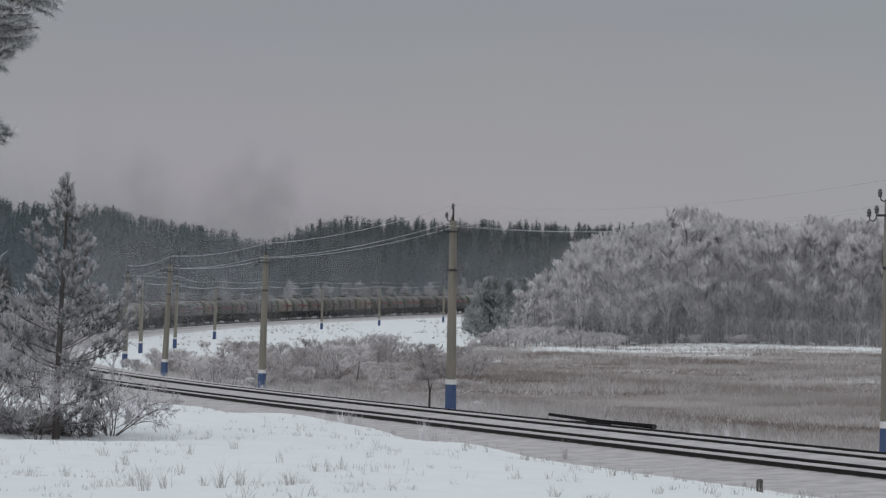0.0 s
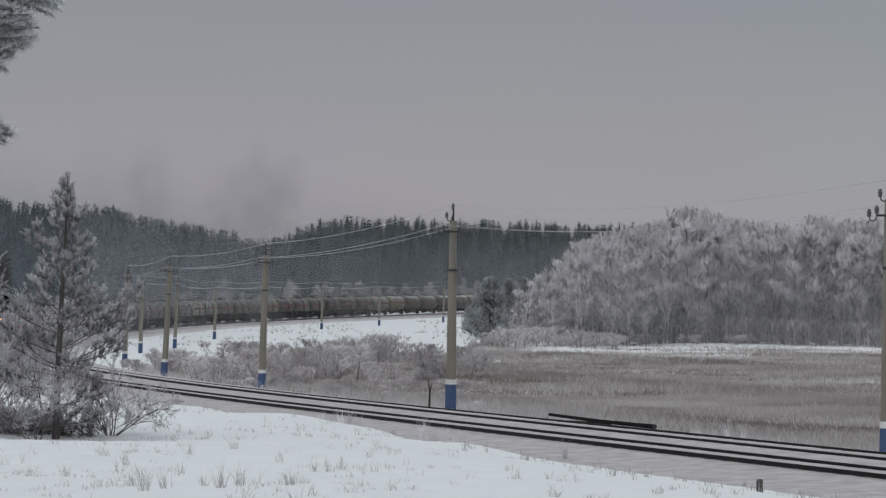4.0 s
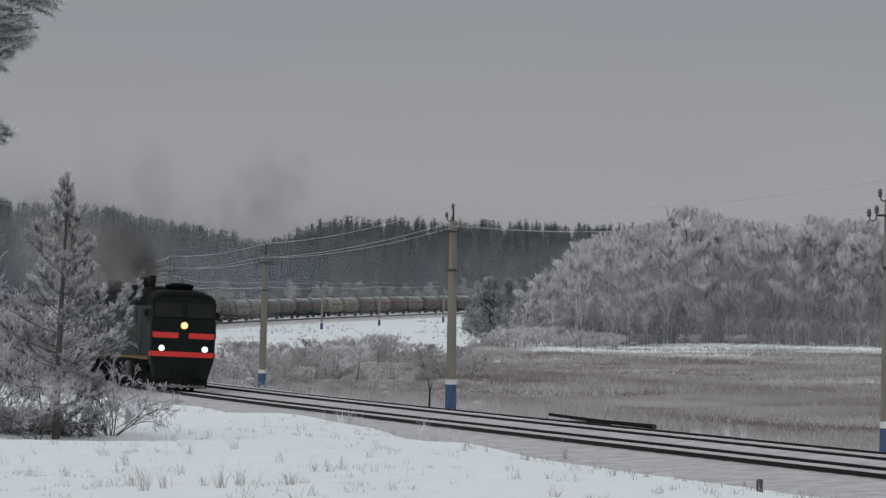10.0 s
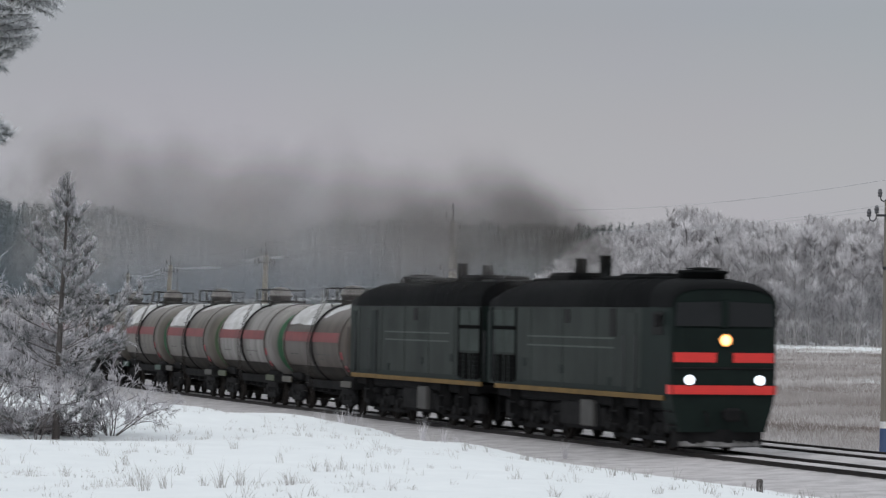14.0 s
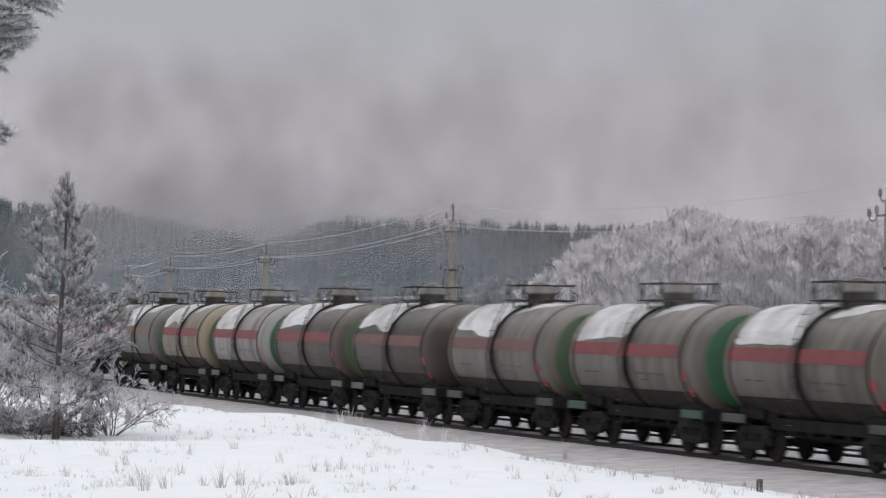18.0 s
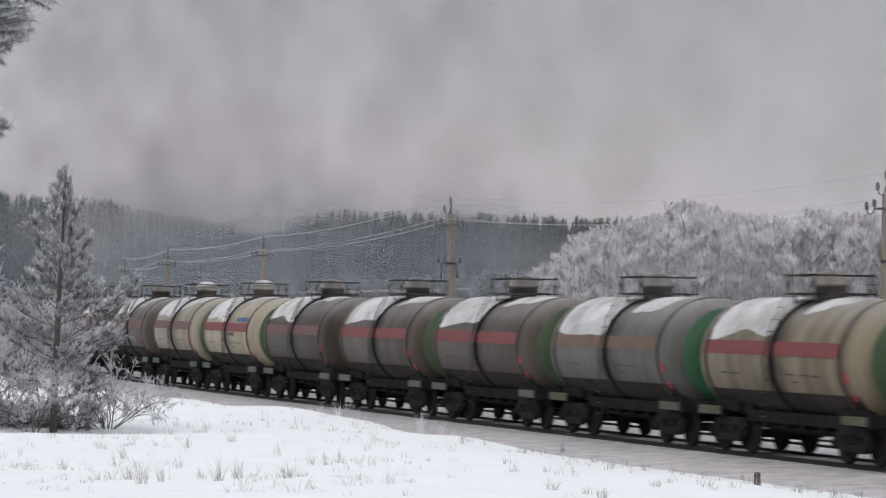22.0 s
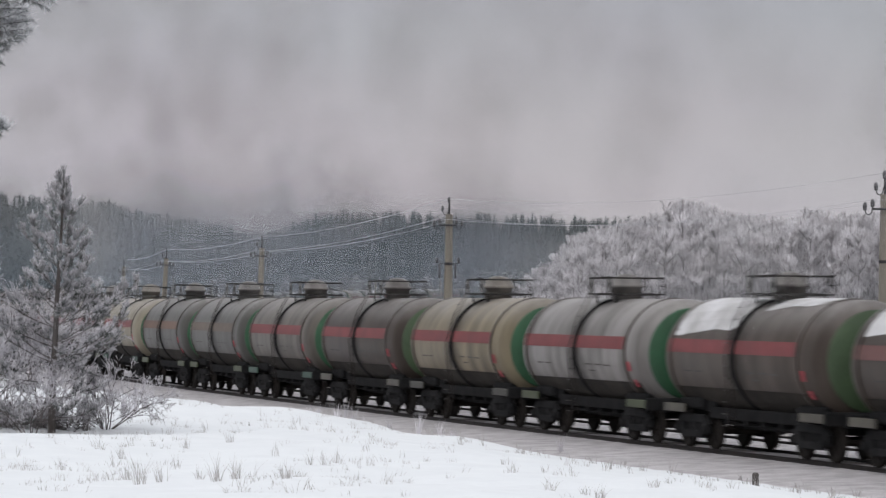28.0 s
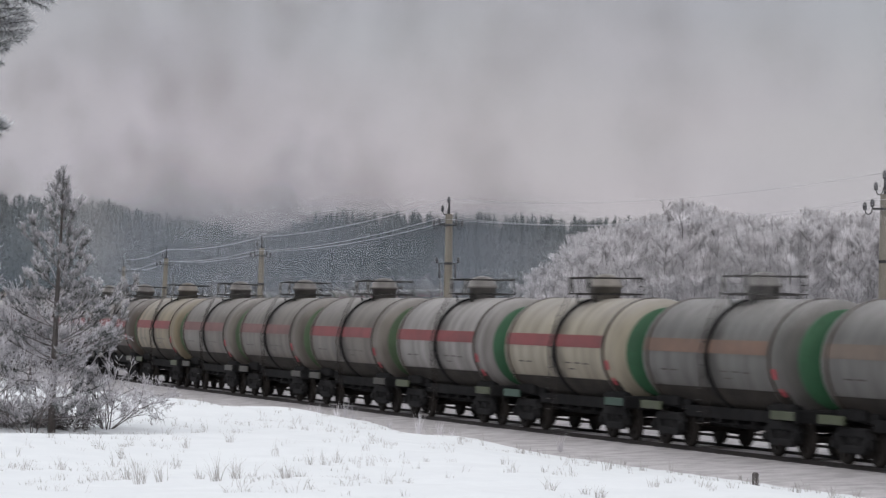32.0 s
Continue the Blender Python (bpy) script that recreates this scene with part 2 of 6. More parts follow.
# ---------------------------------------------------------------- mesh tools
class Geo:
    """Gathers faces of one mesh."""

    def __init__(self):
        self.v, self.f, self.s = [], [], []

    def face(self, pts, smooth=False):
        i = len(self.v)
        self.v += [tuple(p) for p in pts]
        self.f.append(tuple(range(i, i + len(pts))))
        self.s.append(smooth)

    def box(self, cx, cy, cz, sx, sy, sz, bev=0.0):
        """A box with chamfered long edges when bev is given."""
        x, y, z = sx / 2, sy / 2, sz / 2
        b = min(bev, 0.45 * min(sx, sy, sz))
        if not b:
            i = len(self.v)
            self.v += [(cx + a * x, cy + c * y, cz + d * z) for d in (-1, 1) for a, c in ((-1, -1), (1, -1), (1, 1), (-1, 1))]
            q = [(0, 3, 2, 1), (4, 5, 6, 7), (0, 1, 5, 4), (1, 2, 6, 5), (2, 3, 7, 6), (3, 0, 4, 7)]
            self.f += [tuple(i + k for k in f) for f in q]
            self.s += [False] * 6
            return self
        ring = [(x - b, -y), (x, -y + b), (x, y - b), (x - b, y), (-x + b, y), (-x, y - b), (-x, -y + b), (-x + b, -y)]
        inner = [(px * (x - b) / x, py * (y - b) / y) for px, py in ring]
        loops = [(inner, -z), (ring, -z + b), (ring, z - b), (inner, z)]
        self.loft([[(cx + px, cy + py, cz + pz) for px, py in r] for r, pz in loops])
        return self

    def loft(self, rings, close=True, caps=True, smooth=False):
        i, n = len(self.v), len(rings[0])
        for r in rings:
            self.v += [tuple(p) for p in r]
        for k in range(len(rings) - 1):
            for j in range(n if close else n - 1):
                a, b = i + k * n + j, i + k * n + (j + 1) % n
                self.f.append((a, b, b + n, a + n))
                self.s.append(smooth)
        if caps and close:
            self.f += [tuple(i + n - 1 - j for j in range(n)), tuple(i + (len(rings) - 1) * n + j for j in range(n))]
            self.s += [False, False]
        return self

    def tube(self, pts, radii, n=6, caps=True, smooth=True):
        """A round tube along points."""
        pts = [Vector(p) for p in pts]
        if not hasattr(radii, "__len__"):
            radii = [radii] * len(pts)
        rings = []
        for k, p in enumerate(pts):
            d = (pts[min(k + 1, len(pts) - 1)] - pts[max(k - 1, 0)]).normalized()
            a = d.orthogonal() if abs(d.z) > 0.99 else d.cross(Vector((0, 0, 1)))
            a.normalize()
            b = d.cross(a)
            rings.append([p + radii[k] * (math.cos(t) * a + math.sin(t) * b) for t in (math.tau * j / n for j in range(n))])
        return self.loft(rings, True, caps, smooth)

    def lathe(self, prof, axis="x", n=24, at=(0, 0, 0), caps=True):
        """prof: (along, radius) pairs turned about an axis through at."""
        rings = []
        for a, r in prof:
            ring = []
            for j in range(n):
                t = math.tau * j / n
                c, s = r * math.cos(t), r * math.sin(t)
                p = {"x": (a, c, s), "y": (s, a, c), "z": (c, s, a)}[axis]
                ring.append(tuple(p[k] + at[k] for k in range(3)))
            rings.append(ring)
        return self.loft(rings, True, caps, True)

    def mesh(self, name, mat):
        me = bpy.data.meshes.new(name)
        me.from_pydata(self.v, [], self.f)
        me.polygons.foreach_set("use_smooth", self.s)
        for m in mat if isinstance(mat, (list, tuple)) else [mat]:
            me.materials.append(m)
        me.update()
        return me


def part(name, geo, mat, parent, label="", at=None):
    """Links a mesh as one part under a thing or part."""
    ob = new(name, geo if isinstance(geo, bpy.types.Mesh) else geo.mesh(name, mat))
    ob.parent = parent
    if at is not None:
        ob.location = at
    if label:
        ob["label"] = label
    return ob


def thing(name, label, category, group="", kind="", at=None):
    ob = new(name)
    ob.empty_display_size = 0.3
    if at is not None:
        ob.matrix_basis = at
    return tagged(ob, label, category, group, kind)


def solid(name, geo, mat, label, category, group="", kind="", at=None):
    ob = new(name, geo.mesh(name, mat))
    if at is not None:
        ob.matrix_basis = at
    return tagged(ob, label, category, group, kind)


# ---------------------------------------------------------------- the line of the railway
K_S = (-1400, -850, -650, -450, -300, -180, -80, 0, 70, 500)
K_V = (0.0003, 0.00047, 0.00082, 0.00105, 0.00088, 0.00062, 0.0010, 0.00062, 0.0002, 0.0)
Z_S = (-1400, -850, -600, -400, -250, -120, 0, 70, 500)
Z_V = (11.0, 5.86, 2.55, 0.23, -0.50, -0.21, 0.0, -0.06, -0.06)
GS = np.arange(-1300.0, 460.0, 0.5)
GH = np.cumsum(np.interp(GS, K_S, K_V)) * 0.5
G0 = int(np.argmin(abs(GS)))
GH += -1.28101 - GH[G0]
GX, GY = np.cumsum(np.cos(GH)) * 0.5, np.cumsum(np.sin(GH)) * 0.5
GX += 2.408 - GX[G0]
GY += 111.62 - GY[G0]
GZ = np.convolve(np.pad(np.interp(GS, Z_S, Z_V), 80, "edge"), np.ones(161) / 161, "valid")
GC = np.interp(GS, (-1300, -150, -100, 0), (0.06, 0.06, 0.055, 0.001))


def track(s, lat=0.0, z=0.0):
    """A point beside the running line: s metres along it, lat metres to the right of the way the train goes."""
    x, y, zz, h, c = (np.interp(s, GS, g) for g in (GX, GY, GZ, GH, GC))
    return Vector((x + math.sin(h) * lat, y - math.cos(h) * lat, zz + z))


def on_track(s):
    """The pose of a vehicle whose middle is at s: x forward, leaning with the cant."""
    x, y, zz, h, c = (np.interp(s, GS, g) for g in (GX, GY, GZ, GH, GC))
    return Matrix.Translation((x, y, zz)) @ Matrix.Rotation(h, 4, "Z") @ Matrix.Rotation(-c, 4, "X")


def run(t):
    """How far the train's front has run at t seconds."""
    return 17.72 * (t - 13) - 0.0038 * (t - 13) ** 2


# ---------------------------------------------------------------- ground
def smooth(a, b, x):
    t = np.clip((x - a) / (b - a), 0, 1)
    return t * t * (3 - 2 * t)


def line_of(x, y):
    """Nearest point of the running line: signed offset (to the right of the train is positive) and rail height."""
    x, y = np.atleast_1d(x).astype(float), np.atleast_1d(y).astype(float)
    gx, gy, gh, gz = GX[::6], GY[::6], GH[::6], GZ[::6]
    lat, zt = np.empty_like(x), np.empty_like(x)
    for i in range(0, len(x), 20000):
        px, py = x[i:i + 20000, None], y[i:i + 20000, None]
        k = np.argmin((px - gx) ** 2 + (py - gy) ** 2, axis=1)
        dx, dy = px[:, 0] - gx[k], py[:, 0] - gy[k]
        side = dx * np.sin(gh[k]) - dy * np.cos(gh[k])
        far_off = np.hypot(dx, dy)
        lat[i:i + 20000] = np.where(abs(side) > 0.9 * far_off, side, np.sign(side) * far_off)
        zt[i:i + 20000] = gz[k]
    return lat, zt


def wave(x, y, s, seed=0.0):
    """Cheap smooth unevenness between -1 and 1."""
    return (np.sin(x / s + 1.3 * np.sin(y / (1.7 * s) + seed) + seed) + np.sin(y / (0.8 * s) + 1.7 * np.sin(x / (1.3 * s) + 2 * seed))) / 2


def height(x, y):
    x, y = np.atleast_1d(x).astype(float), np.atleast_1d(y).astype(float)
    lat, zt = line_of(x, y)
    field = -0.75 + 0.75 * smooth(180, 460, y) + 3.0 * smooth(520, 1100, y)
    inside = -lat
    near_line = np.exp(-np.maximum(inside - 9, 0) / 45)
    z_in = near_line * (zt - 0.42 + 0.22 * smooth(5.8, 6.9, inside) - 0.72 * smooth(6.8, 10.5, inside)) + (1 - near_line) * field + 0.10 * wave(x, y, 6.0, 1) * smooth(8, 14, inside)
    z_in = z_in + 0.35 * np.maximum(0, wave(x, y, 7.0, 8)) * smooth(14, 26, inside) * smooth(330, 400, y)
    bank = 0.28 * smooth(88, 102, y) * (1 - smooth(122, 150, y)) * (1 + 0.5 * wave(x, y, 2.6, 5))
    rise = 0.55 * smooth(4.6, 12, lat) + 0.25 * smooth(12, 40, lat) + bank * smooth(4.3, 5.6, lat) * (1 - 0.5 * smooth(7, 12, lat))
    z_out = zt - 0.42 + 0.17 * smooth(3.6, 4.6, lat) + rise + (0.10 * wave(x, y, 5.0, 2) + 0.07 * wave(x, y, 1.7, 3) + 0.045 * wave(x, y, 0.7, 6) + 0.02 * wave(x, y, 0.33, 7)) * smooth(4.5, 8, lat)
    z_out = z_out + 1.25 * (1 - smooth(8, 48, np.hypot(x, y))) * smooth(6, 16, lat)
    z_out = z_out + 0.30 * np.exp(-((x + 10.5) / 3.2) ** 2 - ((y - 82) / 3.6) ** 2)
    return np.where(lat < 0, z_in, z_out)


def h1(x, y):
    return float(height(x, y)[0])


def ramp_lines(stops):
    """Grid lines whose spacing changes from stop to stop: (from, to, step)."""
    out = []
    for a, b, d in stops:
        out += list(np.arange(a, b, d))
    return np.array(out + [stops[-1][1]])


def build_ground():
    xs = ramp_lines([(-4200, -700, 350), (-700, -140, 40), (-140, -50, 5), (-50, -16, 1.2), (-16, 22, 0.45), (22, 60, 1.4), (60, 160, 6), (160, 700, 45), (700, 4200, 350)])
    ys = ramp_lines([(-900, -100, 100), (-100, 40, 7), (40, 62, 1.0), (62, 135, 0.5), (135, 190, 1.0), (190, 330, 2.5), (330, 560, 6), (560, 980, 10), (980, 4500, 220)])
    gx, gy = np.meshgrid(xs, ys)
    x, y = gx.ravel(), gy.ravel()
    z = height(x, y)
    lat, zt = line_of(x, y)
    n = len(xs)
    i = (np.arange(len(ys) - 1)[:, None] * n + np.arange(n - 1)).ravel()
    faces = np.stack([i, i + 1, i + n + 1, i + n], 1)
    me = bpy.data.meshes.new("ground")
    me.vertices.add(len(x))
    me.vertices.foreach_set("co", np.stack([x, y, z], 1).ravel())
    me.loops.add(faces.size)
    me.loops.foreach_set("vertex_index", faces.ravel())
    me.polygons.add(len(faces))
    me.polygons.foreach_set("loop_start", np.arange(0, faces.size, 4))
    me.update(calc_edges=True)
    me.polygons.foreach_set("use_smooth", np.ones(len(faces), bool))
    # frosted reeds fill the field inside the curve, open snow lies along the far line
    inside = -lat
    reeds = smooth(9.5, 13, inside) * (1 - 0.72 * smooth(350, 420, y + 26 * wave(x, y, 7.0, 4) + 10 * wave(x, y, 2.3, 9))) * (1 - 0.72 * smooth(0, 30, 46 - inside) * smooth(270, 330, y))
    for cx, cy, wx, wy in ((21.5, 218, 1.9, 9), (3.6, 330, 2.2, 12), (12.0, 345, 2.6, 10), (30.0, 250, 1.6, 7), (26.0, 330, 3.0, 8)):      # bare snow among the reeds
        reeds = reeds * (1 - np.exp(-((x - cx) / wx) ** 2 - ((y - cy) / wy) ** 2))
    trodden = smooth(-10, -7, lat) * (1 - smooth(3.8, 5.6, lat)) * 0.9
    for name, values in (("reeds", reeds), ("trodden", trodden)):
        me.attributes.new(name, "FLOAT", "POINT").data.foreach_set("value", values.astype(np.float32))
    me.materials.append(M_GROUND)
    return tagged(new("ground", me), "snow-covered ground with a frosted reed field beside the railway", "ground", kind="structure")


build_ground()


# ---------------------------------------------------------------- the two tracks
def build_rails():
    prof = [(-0.075, -0.18), (0.075, -0.18), (0.075, -0.165), (0.012, -0.14), (0.012, -0.045), (0.036, -0.03), (0.036, 0.0), (-0.036, 0.0), (-0.036, -0.03),
            (-0.012, -0.045), (-0.012, -0.14), (-0.075, -0.165)]
    for name, centre, label in (("track_near", 0.0, "running line of dark rails half buried in trodden snow"), ("track_far", -4.1, "second line of dark rails in thin snow")):
        bed = thing(name, label, "railway track", kind="structure")
        for side in (0.79, -0.79):
            g = Geo()
            rings = []
            for s in np.concatenate([np.arange(-1200, -160, 8), np.arange(-160, 60, 2.5), np.arange(60, 450, 10)]):
                cant = float(np.interp(s, GS, GC)) * side
                rings.append([track(s, centre + side + u, w + cant) for u, w in prof])
            g.loft(rings)
            part("rail", g, M_RAIL, bed)

    # packed snow between and beside the rails, with a groove along each
    prof = [(-7.4, -0.50), (-7.1, -0.30), (-6.4, -0.16), (-5.2, -0.07)]
    for rail_at, near_drop in ((-4.89, -0.058), (-3.31, -0.065), (-0.79, -0.072), (0.79, -0.135)):
        prof += [(rail_at - 0.10, -0.035), (rail_at - 0.05, -0.07), (rail_at + 0.05, near_drop - 0.012), (rail_at + 0.12, near_drop)]
        if rail_at == -3.31:
            prof += [(-2.6, -0.12), (-1.6, -0.10)]
    prof += [(1.2, -0.145), (1.6, -0.17), (2.6, -0.22), (3.9, -0.27), (4.6, -0.38), (5.0, -0.55)]
    g = Geo()
    rows = []
    rr = random.Random(4)
    for s in np.concatenate([np.arange(-1200, -200, 10), np.arange(-200, -90, 3), np.arange(-90, 50, 0.6), np.arange(50, 440, 10)]):
        cant = float(np.interp(s, GS, GC))
        rows.append([track(s, u, w + cant * u * (1 if abs(u) < 1.4 else 0) + (rr.uniform(-0.007, 0.005) if s > -200 else 0)) for u, w in prof])
    g.loft(rows, close=False, caps=False, smooth=True)
    tagged(new("trackbed_snow", g.mesh("trackbed_snow", M_TRODDEN)), "grey trodden snow packed between the rails", "snow", kind="structure")


build_rails()


# ---------------------------------------------------------------- telegraph poles and wires
POLES = ((13.52, 108.0, 8.5), (0.4, 148.0, 8.4), (-10.3, 204.0, 8.4), (-19.4, 249.0, 8.4), (-26.7, 300.0, 8.4), (-32.9, 389.0, 8.4), (-31.5, 420.0, 8.4), (-32.2, 504.0, 8.1),
         (-27.9, 562.0, 8.1), (-20.8, 615.0, 8.0), (-11.8, 668.0, 8.0), (0.2, 720.0, 8.0))


def pole_mesh_rings(h, w0, w1, z0, z1):
    out = []
    for z in (z0, z1):
        w = w0 + (w1 - w0) * z / h
        b = 0.25 * w
        out.append([(x, y, z) for x, y in ((w / 2 - b, -w / 2), (w / 2, -w / 2 + b), (w / 2, w / 2 - b), (w / 2 - b, w / 2), (-w / 2 + b, w / 2), (-w / 2, w / 2 - b), (-w / 2, -w / 2 + b),
                                           (-w / 2 + b, -w / 2))])
    return out


def telegraph_pole(x, y, h, lean, near):
    z0 = h1(x, y) - 0.25
    ob = thing("telegraph_pole", "weathered concrete telegraph pole with a blue painted foot", "utility pole", "telegraph poles along the line",
               at=Matrix.Translation((x, y, z0)) @ Matrix.Rotation(radians(lean), 4, "Y") @ Matrix.Rotation(radians(-12), 4, "Z"))
    H = h + 0.25
    w0, w1 = 0.42, 0.26
    part("shaft", Geo().loft(pole_mesh_rings(H, w0, w1, 0, H - 0.5)), M_POLE, ob)
    part("blue_foot", Geo().loft(pole_mesh_rings(H, w0 + 0.02, w1 + 0.02, 0.0, 1.35)), M_BLUE, ob, "blue painted foot")
    part("white_band", Geo().loft(pole_mesh_rings(H, w0 + 0.03, w1 + 0.03, 1.352, 1.56)), M_WHITE, ob, "white painted band")
    part("top_spike", Geo().tube([(0, 0, H - 0.6), (0, 0, H)], 0.045, 6), M_IRON, ob)
    insulator = [(-0.11, 0.02), (-0.10, 0.055), (-0.05, 0.075), (-0.04, 0.05), (0.0, 0.07), (0.05, 0.075), (0.06, 0.05), (0.10, 0.06), (0.14, 0.03)]

    def hook(parent, side, x, z):
        """A bent iron hook reaching out and up, with a pin insulator on it."""
        h_ = part("insulator_hook", Geo().tube([(x, 0, z), (x + 0.02 * side, 0, z - 0.16), (x + 0.10 * side, 0, z - 0.24), (x + 0.19 * side, 0, z - 0.21), (x + 0.23 * side, 0, z - 0.08)], 0.02, 5), M_IRON, parent)
        part("insulator", Geo().lathe(insulator, "z", 8), M_INSUL, h_, at=(x + 0.23 * side, 0, z))
    arms = [(H - 0.95, 0.36, 0.07)] + ([(H - 2.55, 0.34, 0.04)] if near else [])
    for az, half, thick in arms:
        arm = part("crossarm", Geo().box(0, 0, 0, 2 * half, thick, thick, 0.015), M_IRON, ob, at=(0, -0.2, az))
        for side in (-1, 1):
            if thick > 0.05:
                part("insulator", Geo().lathe(insulator, "z", 8), M_INSUL, arm, at=(side * half, 0, 0.16))
                if y < 260:
                    hook(arm, side, side * half, 0.06)
            else:
                part("hanging_strain_insulator", Geo().lathe([(-0.62, 0.02), (-0.58, 0.045), (-0.32, 0.05), (-0.30, 0.03), (-0.05, 0.05), (0.0, 0.02)], "z", 8), M_INSUL, arm, at=(side * half, 0, 0.0))
                part("insulator", Geo().lathe(insulator, "z", 8), M_INSUL, arm, at=(side * (half + 0.12), 0, 0.12))
    part("top_insulator", Geo().lathe(insulator, "z", 8), M_INSUL, ob, at=(-0.02, 0, H + 0.08))
    if y < 260:
        hook(ob, -1, -0.05, H - 0.28)
    part("strap_band", Geo().loft(pole_mesh_rings(H, w0 + 0.03, w1 + 0.03, H - 2.6, H - 2.5)), M_IRON, ob)
    return ob, z0, H


def build_poles():
    leans = (0.0, 0.1, 1.2, 2.6, 1.4, 0.6, 1.8, 1.6, 1.0, 0.8, 0.4, 1.2)
    tops = []
    for (x, y, h), lean in zip(POLES, leans):
        ob, z0, H = telegraph_pole(x, y, h, lean, 140 < y < 160)
        m = ob.matrix_basis
        tops.append([m @ Vector(p) for p in ((-0.02, 0, H + 0.15), (-0.40, -0.2, H - 0.68), (0.40, -0.2, H - 0.68))])
    beyond = track(60, -10.0, 8.3)
    tops.insert(0, [beyond + Vector((dx, 0, dz)) for dx, dz in ((0, 0.4), (-0.5, -0.3), (0.5, -0.3))])
    for i, (a, b) in enumerate(zip(tops, tops[1:])):
        for k in range(3):
            g = Geo()
            sag = 0.5 if i < 2 else 0.08 + 0.004 * (a[k] - b[k]).length
            pts = [a[k].lerp(b[k], f) - Vector((0, 0, sag * 4 * f * (1 - f))) for f in (j / 14 for j in range(15))]
            g.tube(pts, 0.006 if i < 2 else 0.010 if a[k].y < 260 else 0.012, 4)
            solid("telegraph_wire", g, M_WIRE, "sagging telegraph wire white with hoar frost", "wire", "telegraph wires")


build_poles()

# ---------------------------------------------------------------- rolling stock
M_PLATE = material("grimy_pale_plate", (0.17, 0.165, 0.16), 0.8, other=(0.09, 0.086, 0.082), scale=3)
M_BOX = material("dusty_grey_paint", (0.075, 0.073, 0.071), 0.85, other=(0.035, 0.034, 0.033), scale=2)
TANK_GAP = 12.02
WHEEL_R = 0.475
SPINNING = []


def wheelset(parent, x, z=0.0):
    """Two wheels on an axle, which turn together; its place is in the parent inverse, so that all share one turn."""
    g = Geo()
    for side in (-1, 1):
        y = 0.79 * side
        g.lathe([(y - 0.065 * side, 0.40), (y - 0.065 * side, 0.505), (y - 0.035 * side, 0.48), (y + 0.065 * side, WHEEL_R), (y + 0.065 * side, 0.40), (y + 0.03 * side, 0.38), (y + 0.03 * side, 0.16),
                 (y + 0.08 * side, 0.13), (y + 0.08 * side, 0.02)], "y", 20)
        for k in range(6):
            t = math.tau * k / 6
            g.box(0.27 * math.cos(t), y + 0.05 * side, 0.27 * math.sin(t), 0.07, 0.03, 0.07)
    g.tube([(0, -0.8, 0), (0, 0.8, 0)], 0.085, 10)
    if "wheelset" not in bpy.data.meshes:
        g.mesh("wheelset", M_WHEEL)
    ob = new("wheelset", bpy.data.meshes["wheelset"])
    ob.parent = parent
    ob.matrix_parent_inverse = Matrix.Translation((x, 0, WHEEL_R + z))
    SPINNING.append(ob)
    return ob


def freight_bogie(parent, x, fine=True):
    bg = part("bogie", bogie_frame_mesh(), M_BOGIE, parent, at=(x, 0, 0))
    if fine:
        for dx in (-0.925, 0.925):
            wheelset(bg, dx)
    return bg


def bogie_frame_mesh():
    if "freight_bogie" in bpy.data.meshes:
        return bpy.data.meshes["freight_bogie"]
    g = Geo()
    for side in (-1, 1):
        y = 1.03 * side
        g.box(0, y, 0.78, 1.7, 0.16, 0.22, 0.03)
        g.box(0, y, 0.38, 1.0, 0.16, 0.20, 0.03)
        for e in (-1, 1):
            g.loft([[(e * a, y - 0.07, b) for a, b in ((0.40, 0.28), (0.66, 0.28), (1.12, 0.66), (0.75, 0.88))], [(e * a, y + 0.07, b) for a, b in ((0.40, 0.28), (0.66, 0.28), (1.12, 0.66), (0.75, 0.88))]])
            g.box(e * 0.925, y, 0.52, 0.30, 0.22, 0.30, 0.06)
            g.lathe([(0, 0.11), (0.06 * side, 0.10)], "y", 10, (e * 0.925, y + 0.11 * side, 0.50))
            g.box(e * 0.32, y, 0.57, 0.08, 0.12, 0.36)
        for k in range(-1, 2):
            g.lathe([(0.40, 0.07), (0.72, 0.07)], "z", 8, (0.17 * k, y, 0.0))
    g.box(0, 0, 0.72, 0.5, 2.0, 0.2, 0.04)
    for e in (-1, 1):
        g.tube([(e * 0.42, -0.95, 0.42), (e * 0.42, 0.95, 0.42)], 0.04, 6)
    return g.mesh("freight_bogie", M_BOGIE)


def coupler(parent, x, face):
    g = Geo()
    g.box(x, 0, 1.02, 0.7, 0.16, 0.2, 0.03)
    g.box(x + 0.36 * face, 0.05, 1.02, 0.26, 0.42, 0.36, 0.06)
    return part("coupler", g, M_BLACK, parent)


TANK_Z, TANK_R, TANK_L = 2.42, 1.50, 10.9


